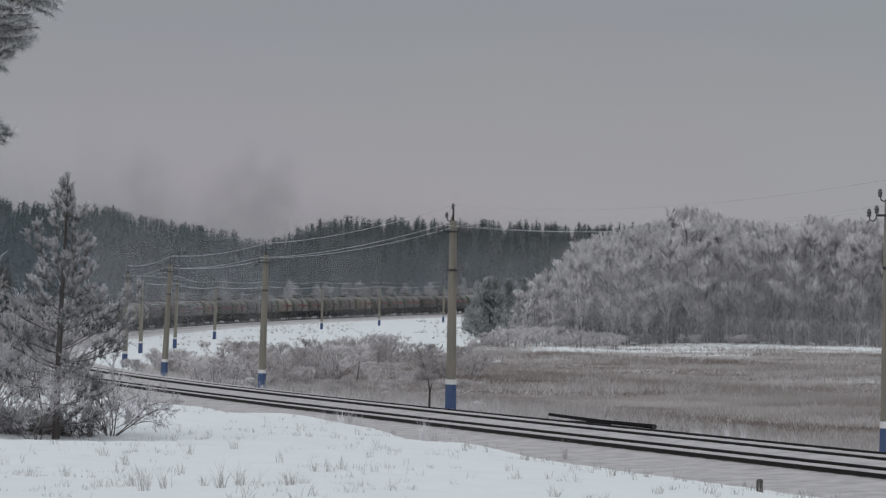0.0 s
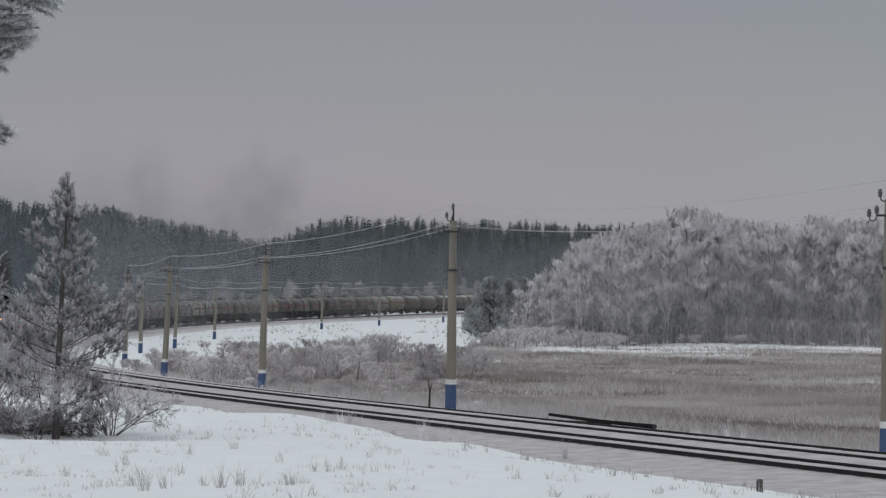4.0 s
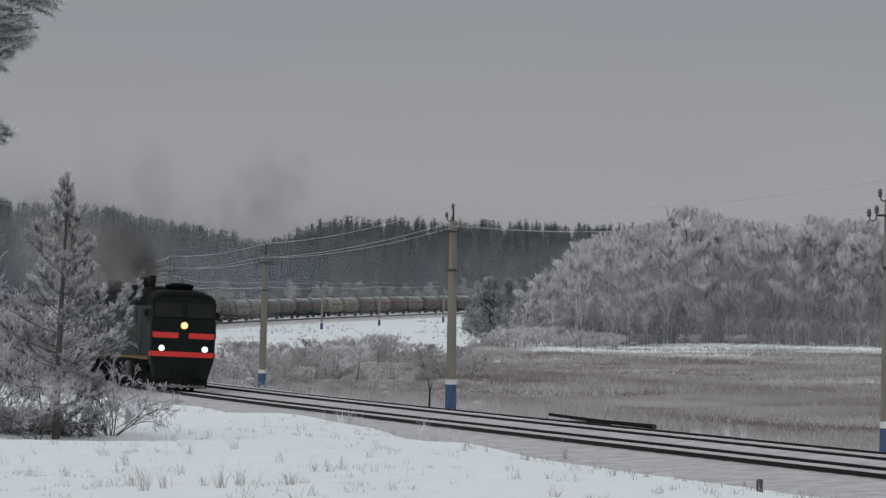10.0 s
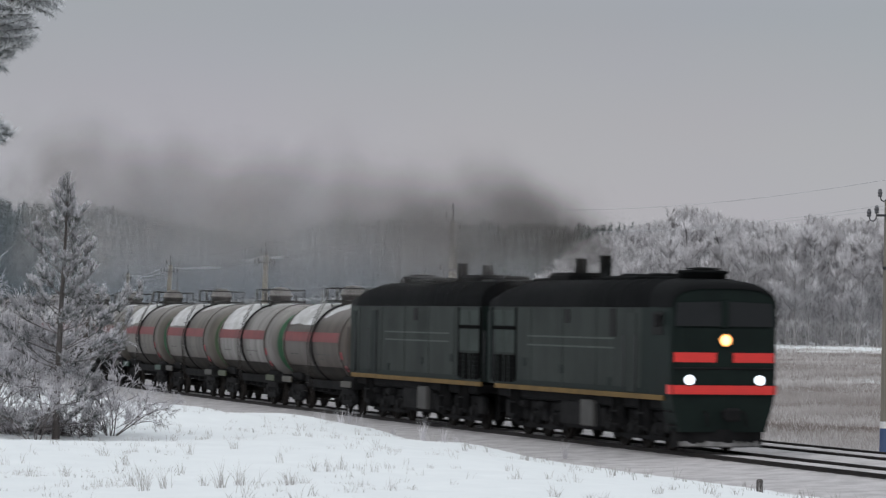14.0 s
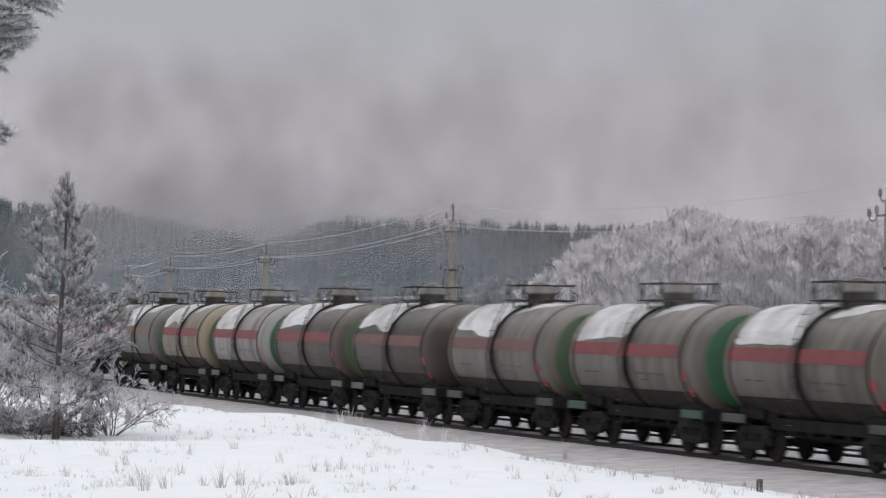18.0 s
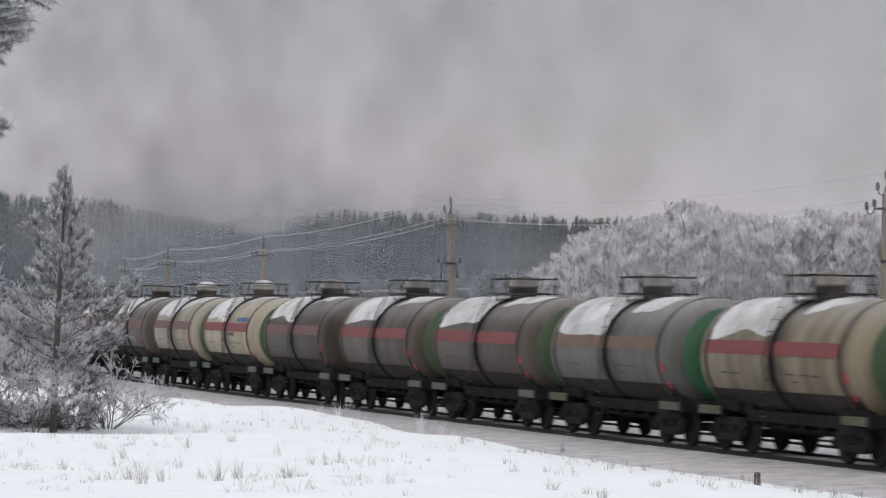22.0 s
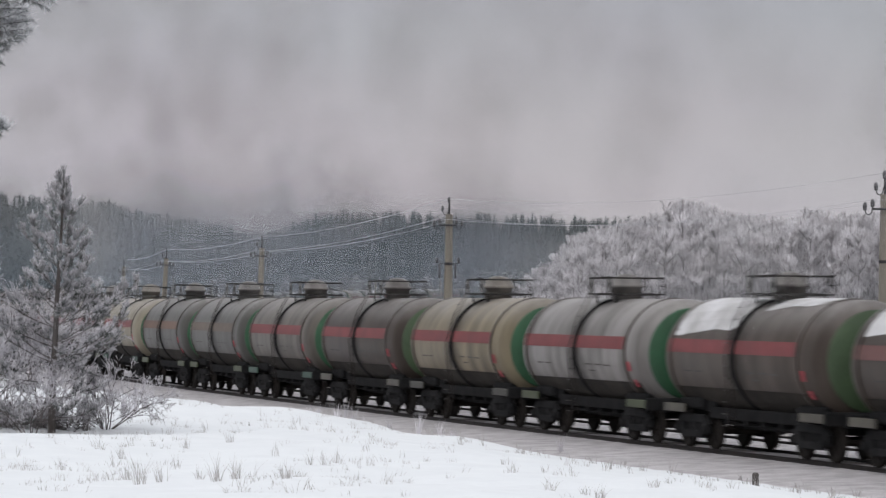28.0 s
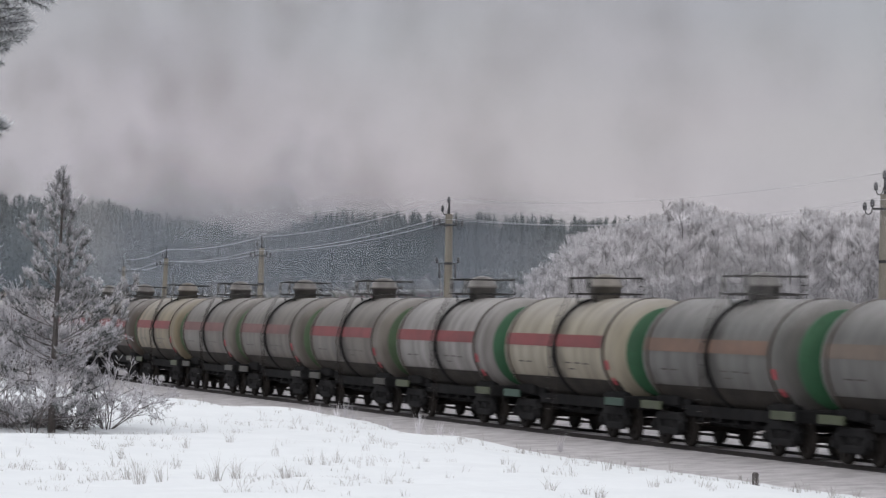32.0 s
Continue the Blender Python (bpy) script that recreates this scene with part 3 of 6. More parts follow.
def tank_paint(name, body, stain, amount):
    """Dirty paint with streaks down the shell and a broad stain where the load has run from the dome."""
    m = material(name, body, 0.46, 0.0, stain, 1.0, 5.0, amount, 0.08, 0.01, (1.7, 0.28, 0.28), spec=0.18)
    n, l = m.node_tree.nodes, m.node_tree.links
    tc, sep, noi, off, wide, mask = [n.new("ShaderNode" + k) for k in ("TexCoord", "SeparateXYZ", "TexNoise", "Math", "Math", "MapRange")]
    mix = n.new("ShaderNodeMix")
    mix.data_type = "RGBA"
    l.new(tc.outputs["Object"], sep.inputs[0])
    l.new(tc.outputs["Object"], noi.inputs["Vector"])
    noi.inputs["Scale"].default_value, noi.inputs["Detail"].default_value = 1.6, 4.0
    off.operation, off.inputs[1].default_value = "ADD", 0.15
    wide.operation = "ABSOLUTE"
    l.new(sep.outputs["X"], off.inputs[0])
    l.new(off.outputs[0], wide.inputs[0])
    push = n.new("ShaderNodeMath")
    push.operation, push.inputs[1].default_value = "MULTIPLY_ADD", 1.6
    l.new(noi.outputs["Fac"], push.inputs[0])
    l.new(wide.outputs[0], push.inputs[2])
    mask.inputs["From Min"].default_value, mask.inputs["From Max"].default_value = 1.05, 1.75
    mask.inputs["To Min"].default_value, mask.inputs["To Max"].default_value = 0.85, 0.0
    l.new(push.outputs[0], mask.inputs["Value"])
    # paler grey towards the crown of the shell, broken by noise
    up, grain, crown_mix = n.new("ShaderNodeMapRange"), n.new("ShaderNodeMath"), n.new("ShaderNodeMix")
    up.interpolation_type, crown_mix.data_type, grain.operation = "SMOOTHSTEP", "RGBA", "MULTIPLY"
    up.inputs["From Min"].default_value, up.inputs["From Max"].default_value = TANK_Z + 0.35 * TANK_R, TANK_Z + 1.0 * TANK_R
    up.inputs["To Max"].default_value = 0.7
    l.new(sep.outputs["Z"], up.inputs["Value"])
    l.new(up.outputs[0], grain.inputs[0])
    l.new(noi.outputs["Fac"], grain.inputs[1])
    crown_mix.inputs[7].default_value = (0.38, 0.36, 0.35, 1)
    l.new(grain.outputs[0], crown_mix.inputs[0])
    b = n["Principled BSDF"]
    old = b.inputs["Base Color"].links[0].from_socket
    l.new(old, mix.inputs[6])
    mix.inputs[7].default_value = rgb(tuple(0.55 * c for c in stain))
    l.new(mask.outputs[0], mix.inputs[0])
    l.new(mix.outputs[2], crown_mix.inputs[6])
    l.new(crown_mix.outputs[2], b.inputs["Base Color"])
    return m


TANK_PAINTS = {}
# near-black brown that puts the underbody shade, with oily grime, into colour
M_BELLY = material("belly_shade_and_grime", (0.018, 0.016, 0.014), 0.8, other=(0.040, 0.034, 0.029), scale=1.2, fine=6, amount=0.8, spec=0.15)


def paints():
    for key, body, stain, amt in (("grey", (0.072, 0.057, 0.047), (0.040, 0.030, 0.024), 0.9), ("pale", (0.130, 0.115, 0.100), (0.056, 0.049, 0.042), 0.9), ("white", (0.225, 0.212, 0.204), (0.088, 0.08, 0.073), 0.95),
                                  ("cream", (0.205, 0.171, 0.114), (0.075, 0.06, 0.04), 0.85), ("buff", (0.27, 0.242, 0.185), (0.125, 0.106, 0.08), 0.75), ("ivory", (0.33, 0.285, 0.205), (0.17, 0.142, 0.098), 0.7), ("dark", (0.050, 0.038, 0.031), (0.029, 0.022, 0.018), 0.85),
                                  ("rusty", (0.085, 0.078, 0.062), (0.04, 0.036, 0.03), 0.8), ("slate", (0.108, 0.106, 0.100), (0.058, 0.055, 0.050), 0.85)):
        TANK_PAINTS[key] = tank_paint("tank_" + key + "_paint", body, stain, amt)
    for key, col in (("red", (0.165, 0.026, 0.028)), ("dullred", (0.125, 0.050, 0.045)), ("orange", (0.135, 0.075, 0.050)), ("dullorange", (0.115, 0.085, 0.065)), ("plate", (0.36, 0.03, 0.045)), ("green", (0.018, 0.085, 0.036)), ("olive", (0.045, 0.08, 0.035)), ("sill", (0.020, 0.055, 0.038)), ("lime", (0.045, 0.056, 0.024)), ("sillgrey", (0.038, 0.035, 0.029)), ("blue", (0.05, 0.085, 0.20))):
        TANK_PAINTS[key] = material("tank_" + key + "_paint", col, 0.6, 0.0, tuple(0.65 * c for c in col), 1.2, 9.0, 0.7, 0.05)


paints()


def arc_patch(x0, x1, a0, a1, r, nx=1, na=10, out=0.012):
    """A curved band on the tank's shell between two angles from the top, on the side that faces right of the train."""
    g = Geo()
    rows = []
    for j in range(na + 1):
        a = radians(a0 + (a1 - a0) * j / na)
        rows.append([(x0 + (x1 - x0) * i / nx, -(r + out) * math.sin(a), TANK_Z + (r + out) * math.cos(a)) for i in range(nx + 1)])
    for j in range(na):
        for i in range(nx):
            g.face([rows[j][i], rows[j + 1][i], rows[j + 1][i + 1], rows[j][i + 1]], True)
    return g


def tank_wagon(body="grey", band="red", end="", railings=True, snow=True, fine=True, label="", frame_green=False):
    ob = thing("tank_wagon", label or "grime-streaked tank wagon with a red side band", "tank wagon", "tank wagons of the train")
    R, L = TANK_R, TANK_L / 2
    prof = [(-L, 0.02), (-L, 0.5), (-L + 0.08, 0.95), (-L + 0.24, 1.27), (-L + 0.46, 1.44), (-L + 0.7, R), (L - 0.7, R), (L - 0.46, 1.44), (L - 0.24, 1.27), (L - 0.08, 0.95), (L, 0.5), (L, 0.02)]
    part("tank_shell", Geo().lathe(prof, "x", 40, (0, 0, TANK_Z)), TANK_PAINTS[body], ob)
    if end:
        for e in (-1, 1):
            g = Geo()
            g.lathe([(e * (L - 0.19), 1.26), (e * (L - 0.165), 1.22), (e * (L - 0.07), 0.97), (e * (L + 0.012), 0.5), (e * (L + 0.012), 0.02)], "x", 40, (0, 0, TANK_Z))
            part("painted_tank_end", g, TANK_PAINTS[end], ob, end + " painted tank ends")
    if band:
        for side in (1, -1):
            g = arc_patch(-L + 0.72, L - 1.6, 73, 86.5, R)
            if side < 0:
                g.v = [(x, -y, z) for x, y, z in g.v]
            part("side_band", g, TANK_PAINTS[band], ob, "painted band along the side")
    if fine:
        # dark band painted where the underside lies in shade
        part("grimy_belly", arc_patch(-L + 0.75, L - 0.75, 122, 238, R, 1, 16, 0.006), M_BELLY, ob, "belly of the tank painted dark for shade and oily grime")
        for x, w in ((-0.15, 0.13), (L - 1.45, 0.07), (-L + 0.95, 0.07)):
            g = Geo()
            g.lathe([(x - w, R + 0.004), (x - w, R + 0.03), (x + w, R + 0.03), (x + w, R + 0.004)], "x", 40, (0, 0, TANK_Z), caps=False)
            part("tank_strap", g, M_BLACK if w > 0.08 else TANK_PAINTS["dark"], ob)
    if snow:
        r = random.Random(sum(map(ord, body + str(band) + end)) + 3 * fine)
        for x0, x1, reach in ((-L + r.uniform(0.72, 1.0), -0.42, r.uniform(62, 80)), (0.25 + r.uniform(0, 0.5), L - r.uniform(2.0, 3.4), r.uniform(36, 52))):
            ph, sw = r.uniform(0, 6), r.uniform(2, 6)
            g = Geo()
            nx, na = 34, 8
            rows = []
            for j in range(na + 1):
                f = j / na
                row = []
                for i in range(nx + 1):
                    u = i / nx
                    low = reach + sw * math.sin(4 * u + ph) + 0.8 * math.sin(15 * u + ph) + (6 * abs(2 * u - 1) - 8 if x0 < 0 else -18 * u) - 5 * abs(2 * u - 1) ** 12
                    a = radians(-38 + (low + 38) * f)
                    rr = R + 0.006 + 0.035 * math.sin(math.pi * min(1, max(0, f))) * (1 - abs(2 * u - 1) ** 6)
                    row.append((x0 + (x1 - x0) * u, -rr * math.sin(a), TANK_Z + rr * math.cos(a)))
                rows.append(row)
            for j in range(na):
                for i in range(nx):
                    g.face([rows[j][i], rows[j + 1][i], rows[j + 1][i + 1], rows[j][i + 1]], True)
            part("snow_cover", g, M_OLDSNOW, ob, "patch of settled snow")
    top = TANK_Z + R
    part("dome", Geo().lathe([(top - 0.12, 0.43), (top + 0.30, 0.43), (top + 0.31, 0.50), (top + 0.38, 0.50), (top + 0.39, 0.46), (top + 0.55, 0.42), (top + 0.66, 0.27), (top + 0.70, 0.12), (top + 0.71, 0.02)], "z", 16), TANK_PAINTS["dark" if body in ("grey", "dark") else body], ob)
    if fine and snow and body in ("buff", "ivory"):
        part("dome_snow", Geo().lathe([(top + 0.50, 0.455), (top + 0.575, 0.43), (top + 0.68, 0.28), (top + 0.725, 0.12), (top + 0.73, 0.02)], "z", 16), M_OLDSNOW, ob, "cap of old snow")
    if railings:
        g = Geo()
        for side in (-0.62, 0.62):
            g.box(0, side, top + 0.12, 1.95, 0.42, 0.04)
            for x in (-0.8, 0.8):
                g.tube([(x, side, top + 0.1), (x, side * 0.9, top - 0.35)], 0.03, 4)
        for x in (-0.85, 0.85):
            g.box(x, 0, top + 0.12, 0.3, 1.0, 0.07)
        part("walkway", g, M_RAILING, ob)
        g = Geo()
        for side in (-0.8, 0.8):
            for x in (-0.95, -0.6, 0.6, 0.95):
                g.tube([(x, side, top + 0.14), (x, side, top + 0.58)], 0.016, 4)
            g.tube([(-0.95, side, top + 0.58), (0.95, side, top + 0.60)], 0.018, 4)
            g.tube([(-0.95, side, top + 0.36), (-0.6, side, top + 0.36)], 0.013, 4).tube([(0.6, side, top + 0.36), (0.95, side, top + 0.36)], 0.013, 4)
        for x in (-0.95, 0.95):
            g.tube([(x, -0.8, top + 0.58), (x, 0.8, top + 0.58)], 0.024, 4)
        part("walkway_railing", g, M_RAILING, ob)
        if fine:
            for x in (-0.7, 0.7):
                plate = part("warning_plate", Geo().box(x * 1.11, -0.80, top + 0.36, 0.31, 0.02, 0.38), M_PLATE, ob, "pale warning plate")
                part("plate_mark", Geo().box(x * 1.11, -0.815, top + 0.36, 0.10, 0.012, 0.16), M_BLACK, plate)
    g = Geo()
    g.box(0, 0, 1.05, 11.0, 0.5, 0.3, 0.03)
    for e in (-1, 1):
        g.box(e * 5.35, 0, 1.05, 0.16, 2.7, 0.34, 0.03)
        g.box(e * 4.0, 0, 1.18, 1.6, 2.2, 0.3, 0.05)
        for side in (-1, 1):
            g.box(e * 4.7, side * 1.25, 1.05, 1.3, 0.1, 0.24, 0.02)
    for side in (-1, 1):
        # thin side girders added as a dark mass; such wagons have none
        g.box(0, side * 0.92, 0.96, 6.0, 0.08, 0.30, 0.02)
        g.tube([(-2.6, side * 0.75, 0.72), (2.6, side * 0.75, 0.66)], 0.05, 5)
        g.tube([(-2.7, side * 0.35, 0.60), (2.7, side * 0.35, 0.60)], 0.045, 5)
    for x in (-1.9, -0.6, 0.5, 1.7):
        g.box(x, 0, 0.82, 0.14, 1.9, 0.26, 0.02)
    part("underframe", g, M_BLACK, ob)
    if fine:
        for e in (-1, 1):
            for side in (-1, 1):
                part("end_sill", Geo().box(e * 4.55, side * 1.33, 1.05, 1.5, 0.06, 0.22, 0.02), TANK_PAINTS[("sill", "lime")[len(body) % 2] if frame_green else "sillgrey" if body in ("pale", "cream", "buff", "ivory") else "rusty"], ob, "pale painted end sill")
        for e in (-1, 1):
            g = Geo()
            g.loft([[(e * 3.2 + a, -0.95, b) for a, b in ((-0.6, 1.25), (0.6, 1.25), (0.5, 1.0), (-0.5, 1.0))], [(e * 3.2 + a, 0.95, b) for a, b in ((-0.6, 1.25), (0.6, 1.25), (0.5, 1.0), (-0.5, 1.0))]])
            part("tank_saddle", g, M_BLACK, ob)
        for side in (-1, 1):
            g = Geo()
            y = side * 1.42
            for dx in (-0.42, -0.05):
                g.tube([(dx, side * 1.0, top + 0.1), (dx, side * 1.35, TANK_Z + 0.95), (dx, side * 1.62, TANK_Z), (dx, y, 0.6)], 0.019, 4)
            for k in range(11):
                zz = 0.7 + 0.3 * k
                yy = side * (1.62 if zz < TANK_Z + 0.2 else 1.62 - 0.55 * ((zz - TANK_Z - 0.2) / 1.4) ** 1.6)
                g.tube([(-0.42, yy, zz), (-0.05, yy, zz)], 0.012, 4)
            part("ladder", g, TANK_PAINTS["dark"], ob)
        part("brake_cylinder", Geo().lathe([(-0.35, 0.18), (0.35, 0.18)], "x", 12, (0.8, -0.35, 0.75)), M_BLACK, ob)
        part("air_tank", Geo().lathe([(-0.5, 0.05), (-0.45, 0.16), (0.45, 0.16), (0.5, 0.05)], "x", 12, (-1.0, -0.6, 0.8)), M_BLACK, ob)
        part("hazard_plate", arc_patch(L - 1.25, L - 1.02, 99, 109, R, na=3, out=0.03), TANK_PAINTS["plate"], ob, "small red hazard plate")
        part("lower_hazard_plate", arc_patch(L - 1.12, L - 0.88, 118, 127, R, na=3, out=0.03), TANK_PAINTS["plate"], ob, "small red hazard plate")
        g = Geo()
        for x0, a0 in ((-L + 1.9, 104), (0.7, 103), (1.5, 103), (2.2, 103.5), (-L + 2.6, 104), (0.9, 110)):
            g2 = arc_patch(x0, x0 + 0.5, a0, a0 + 1.5, R, na=2, out=0.01)
            for f in g2.f:
                g.face([g2.v[k] for k in f], True)
        if body == "ivory":
            part("painted_panel", arc_patch(L - 3.9, L - 1.7, 64, 71, R, na=3, out=0.011), TANK_PAINTS["blue"], ob, "faded blue painted panel")
            part("dark_plate", arc_patch(0.35, 1.6, 88, 93, R, na=3, out=0.011), TANK_PAINTS["dark"], ob, "dark name panel too worn to read")
        part("stencilled_bar", g, M_BOX if body in ("dark", "grey") else TANK_PAINTS["dark"], ob, "stencilled writing too small to read")
    for e in (-1, 1):
        coupler(ob, e * 5.75, e)
        freight_bogie(ob, e * 3.9, fine)
    return ob


def loco_bogie(parent, x):
    if "loco_bogie" not in bpy.data.meshes:
        g = Geo()
        for side in (-1, 1):
            y = 1.06 * side
            g.box(0, y, 0.92, 5.0, 0.12, 0.3, 0.04)
            for k in (-1, 0, 1):
                g.box(1.85 * k, y + 0.06 * side, 0.55, 0.38, 0.24, 0.40, 0.06)
                g.lathe([(0, 0.15), (0.09 * side, 0.14)], "y", 12, (1.85 * k, y + 0.18 * side, 0.55))
                for e in (-1, 1):
                    g.lathe([(0.5, 0.09), (0.85, 0.09)], "z", 8, (1.85 * k + 0.34 * e, y + 0.05 * side, 0))
            for k in (-0.5, 0.5):
                g.lathe([(-0.28, 0.11), (0.28, 0.11)], "x", 10, (1.85 * k, y + 0.22 * side, 0.95))
                g.box(1.85 * k, y - 0.05 * side, 0.45, 0.5, 0.1, 0.5, 0.05)
            g.tube([(-2.5, y + 0.2 * side, 1.12), (2.5, y + 0.2 * side, 1.12)], 0.03, 5)
        for side in (-1, 1):
            g.box(0, side * 0.62, 0.68, 5.3, 0.06, 0.75, 0.02)
            g.box(0, side * 1.0, 0.30, 4.4, 0.05, 0.10)
            for k in (-2.55, -0.92, 0.92, 2.55):
                g.box(k, side * 1.12, 0.75, 0.42, 0.22, 0.55, 0.04)
        g.box(0, 0, 0.8, 1.0, 1.8, 0.3, 0.05)
        g.mesh("loco_bogie", M_BOGIE)
    bg = part("bogie", bpy.data.meshes["loco_bogie"], M_BOGIE, parent, at=(x, 0, 0))
    for k in (-1, 0, 1):
        wheelset(bg, 1.85 * k)
    return bg


def body_ring(x, w=1.5, z0=1.5, ze=3.86, zt=4.66, n=12):
    """Cross-section of the body at x: upright sides and a rounded roof."""
    ring = [(x, -w, z0), (x, -w, ze)]
    for j in range(1, n):
        a = math.pi * j / n
        c = math.cos(a)
        ring.append((x, -w * math.copysign(abs(c) ** 0.6, c), ze + (zt - ze) * math.sin(a) ** 0.75))
    return ring + [(x, w, ze), (x, w, z0)]


LOCO_BODY = 16.0


def loco_section(front):
    """One half of the diesel locomotive: x forward, cab at +x when front."""
    ob = thing("locomotive_cab_section" if front else "locomotive_rear_section",
               "dark green diesel locomotive section with red warning stripes" if front else "dark green trailing diesel locomotive section with soot-black roof", "locomotive", "locomotive sections")
    h = LOCO_BODY / 2
    cab0 = h - 2.4
    mx = 1 if front else -1
    # side walls
    for side in (-1, 1):
        y = 1.47 * side
        g = Geo()
        g.box((-h + (cab0 if front else h - 0.35)) / 2, y, 2.68, (cab0 if front else h - 0.35) + h, 0.06, 2.36, 0.01)
        wall = part("side_wall", g, M_GREEN, ob, "weathered grey-green side wall")
        for z in (2.98, 2.72):
            part("pale_stripe", Geo().box(-0.4 * mx, side * 1.508, z, 7.6, 0.012, 0.05), M_STRIPE, wall, "faded pale stripe")
        for x in np.arange(-h + 1.2, cab0 - 0.3, 2.9):
            part("panel_rib", Geo().box(x, side * 1.507, 2.66, 0.05, 0.016, 2.3), M_GREEN, wall)
        for x, z, w_, hh in ((-0.6, 3.58, 0.42, 0.40), (3.3, 3.42, 0.5, 0.78)) if front else ((0.3, 3.58, 0.42, 0.42), (-4.6, 3.56, 0.3, 0.3)):
            part("side_window", Geo().box(x, side * 1.506, z, w_, 0.03, hh, 0.01), M_GRILLE, wall, "dark side window")
        for x in ((-h + 0.95) * mx, (-h + 2.05) * mx):
            lv = part("louvre_panel", Geo().box(x, side * 1.512, 1.98, 0.92, 0.03, 0.82, 0.01), M_VOID, wall, "black louvred air intake")
            part("louvre_post", Geo().box(x, side * 1.53, 1.98, 0.05, 0.03, 0.82), M_GREEN, lv)
            for z in (1.72, 1.86, 2.0, 2.14, 2.28):
                part("louvre_slat", Geo().box(x, side * 1.53, z, 0.90, 0.02, 0.02), M_ROOF, lv)
            part("pale_panel", Geo().box(x, side * 1.511, 2.80, 1.06, 0.02, 0.70, 0.01), M_PANEL, wall, "paler repainted side panel")
            part("upper_panel", Geo().box(x, side * 1.511, 3.50, 1.06, 0.02, 0.46, 0.01), M_PANEL, wall, "paler repainted side panel")
        for x in (-h + 0.36, -h + 2.66):
            part("panel_frame", Geo().box(x * mx, side * 1.512, 2.72, 0.13, 0.04, 2.2, 0.01), M_VOID, wall, "black upright frame")
        part("panel_rail", Geo().box((-h + 1.5) * mx, side * 1.512, 3.20, 2.4, 0.04, 0.10, 0.01), M_VOID, wall, "black cross rail")
        for x, z in ((-h + 3.5, 2.2), (-h + 6.9, 2.05), (cab0 - 2.6, 1.78)):
            part("access_hatch", Geo().box(x * mx, side * 1.508, z, 0.34, 0.02, 0.26, 0.01), M_GREEND, wall, "small dark access hatch")
        part("grimy_skirt", Geo().box(-0.3, side * 1.507, 1.60, LOCO_BODY - 3.2, 0.014, 0.14), M_GREEND, wall, "grime along the foot of the wall")
        for x in (cab0 - 0.75, -h + 0.28) if front else (-cab0 + 0.75, -h + 0.45):
            part("side_door", Geo().box(x, side * 1.508, 2.62, 0.72, 0.03, 2.15, 0.02), M_GREEND if x < 0 else M_GREEN, wall)
            for dx in (-0.48, 0.48):
                part("handrail", Geo().tube([(x + dx, side * 1.58, 1.55), (x + dx, side * 1.58, 3.1)], 0.02, 5), M_IRON, wall)
        part("yellow_sill", Geo().box(0, side * 1.485, 1.435, LOCO_BODY - (1.4 if front else 0.5), 0.10, 0.14, 0.01), M_YELLOW, ob, "yellow-brown painted sill")
        for x in (3.5, 5.6, -5.6):
            part("step", Geo().box(x, side * 1.4, 0.62, 0.5, 0.22, 0.04).box(x, side * 1.4, 0.98, 0.5, 0.22, 0.04).box(x - 0.25, side * 1.4, 0.98, 0.03, 0.2, 0.76).box(x + 0.25, side * 1.4, 0.98, 0.03, 0.2, 0.76), M_BLACK, ob)
    # roof
    x1 = cab0 + 0.6 if front else h - 0.3
    rings = []
    for x, d in ((-h, 0.42), (-h + 0.9, 0.16), (-h + 2.4, 0.0), (0, 0.0), (x1, 0.0)):
        rings.append(body_ring(x, 1.5, 3.84, 3.86, 4.66 - d))
    part("roof", Geo().loft(rings, smooth=True), M_ROOF, ob, "soot-blackened rounded roof")
    part("rear_wall", Geo().box(-h - 0.02, 0, 2.68, 0.06, 2.9, 2.36), M_GREEND, ob)
    part("gangway_bellows", Geo().box(-h - 0.22, 0, 2.4, 0.5, 1.1, 2.1, 0.08), M_BLACK, ob)
    # roof gear
    def fan(x):
        f = part("roof_fan", Geo().lathe([(4.45, 0.62), (4.76, 0.62), (4.80, 0.70), (4.86, 0.68), (4.90, 0.02)], "z", 20, (x, 0, 0)), M_ROOF, ob, "round roof fan housing")
        part("fan_guard", Geo().lathe([(4.89, 0.5), (4.93, 0.48), (4.95, 0.05)], "z", 16, (x, 0, 0)), M_GRILLE, f)
    fan(h - 1.75 if front else -4.1)
    for x, hh, rr in ((-1.6, 0.70, 0.17), (-3.8, 0.64, 0.18)) if front else ((0.6, 0.62, 0.17), (3.4, 0.54, 0.18)):
        part("exhaust_stack", Geo().lathe([(4.5, rr + 0.06), (4.72, rr + 0.05), (4.74, rr), (4.66 + hh, rr), (4.66 + hh, rr - 0.05), (4.7, rr - 0.05)], "z", 12, (x, 0, 0)), M_ROOF, ob, "blackened exhaust stack")
    part("roof_hatch", Geo().box(1.6 * mx, 0, 4.66, 3.0, 1.5, 0.16, 0.05), M_ROOF, ob)
    part("rear_roof_hatch", Geo().box(-5.6 * mx, 0, 4.64, 1.6, 1.3, 0.14, 0.05), M_ROOF, ob)
    for x in (0.2, 2.4, 4.6) if front else (-6.4, -2.4, -1.0, 5.8):
        part("roof_vent", Geo().box(x, 0.25, 4.70, 0.55, 0.7, 0.24, 0.05), M_ROOF, ob)
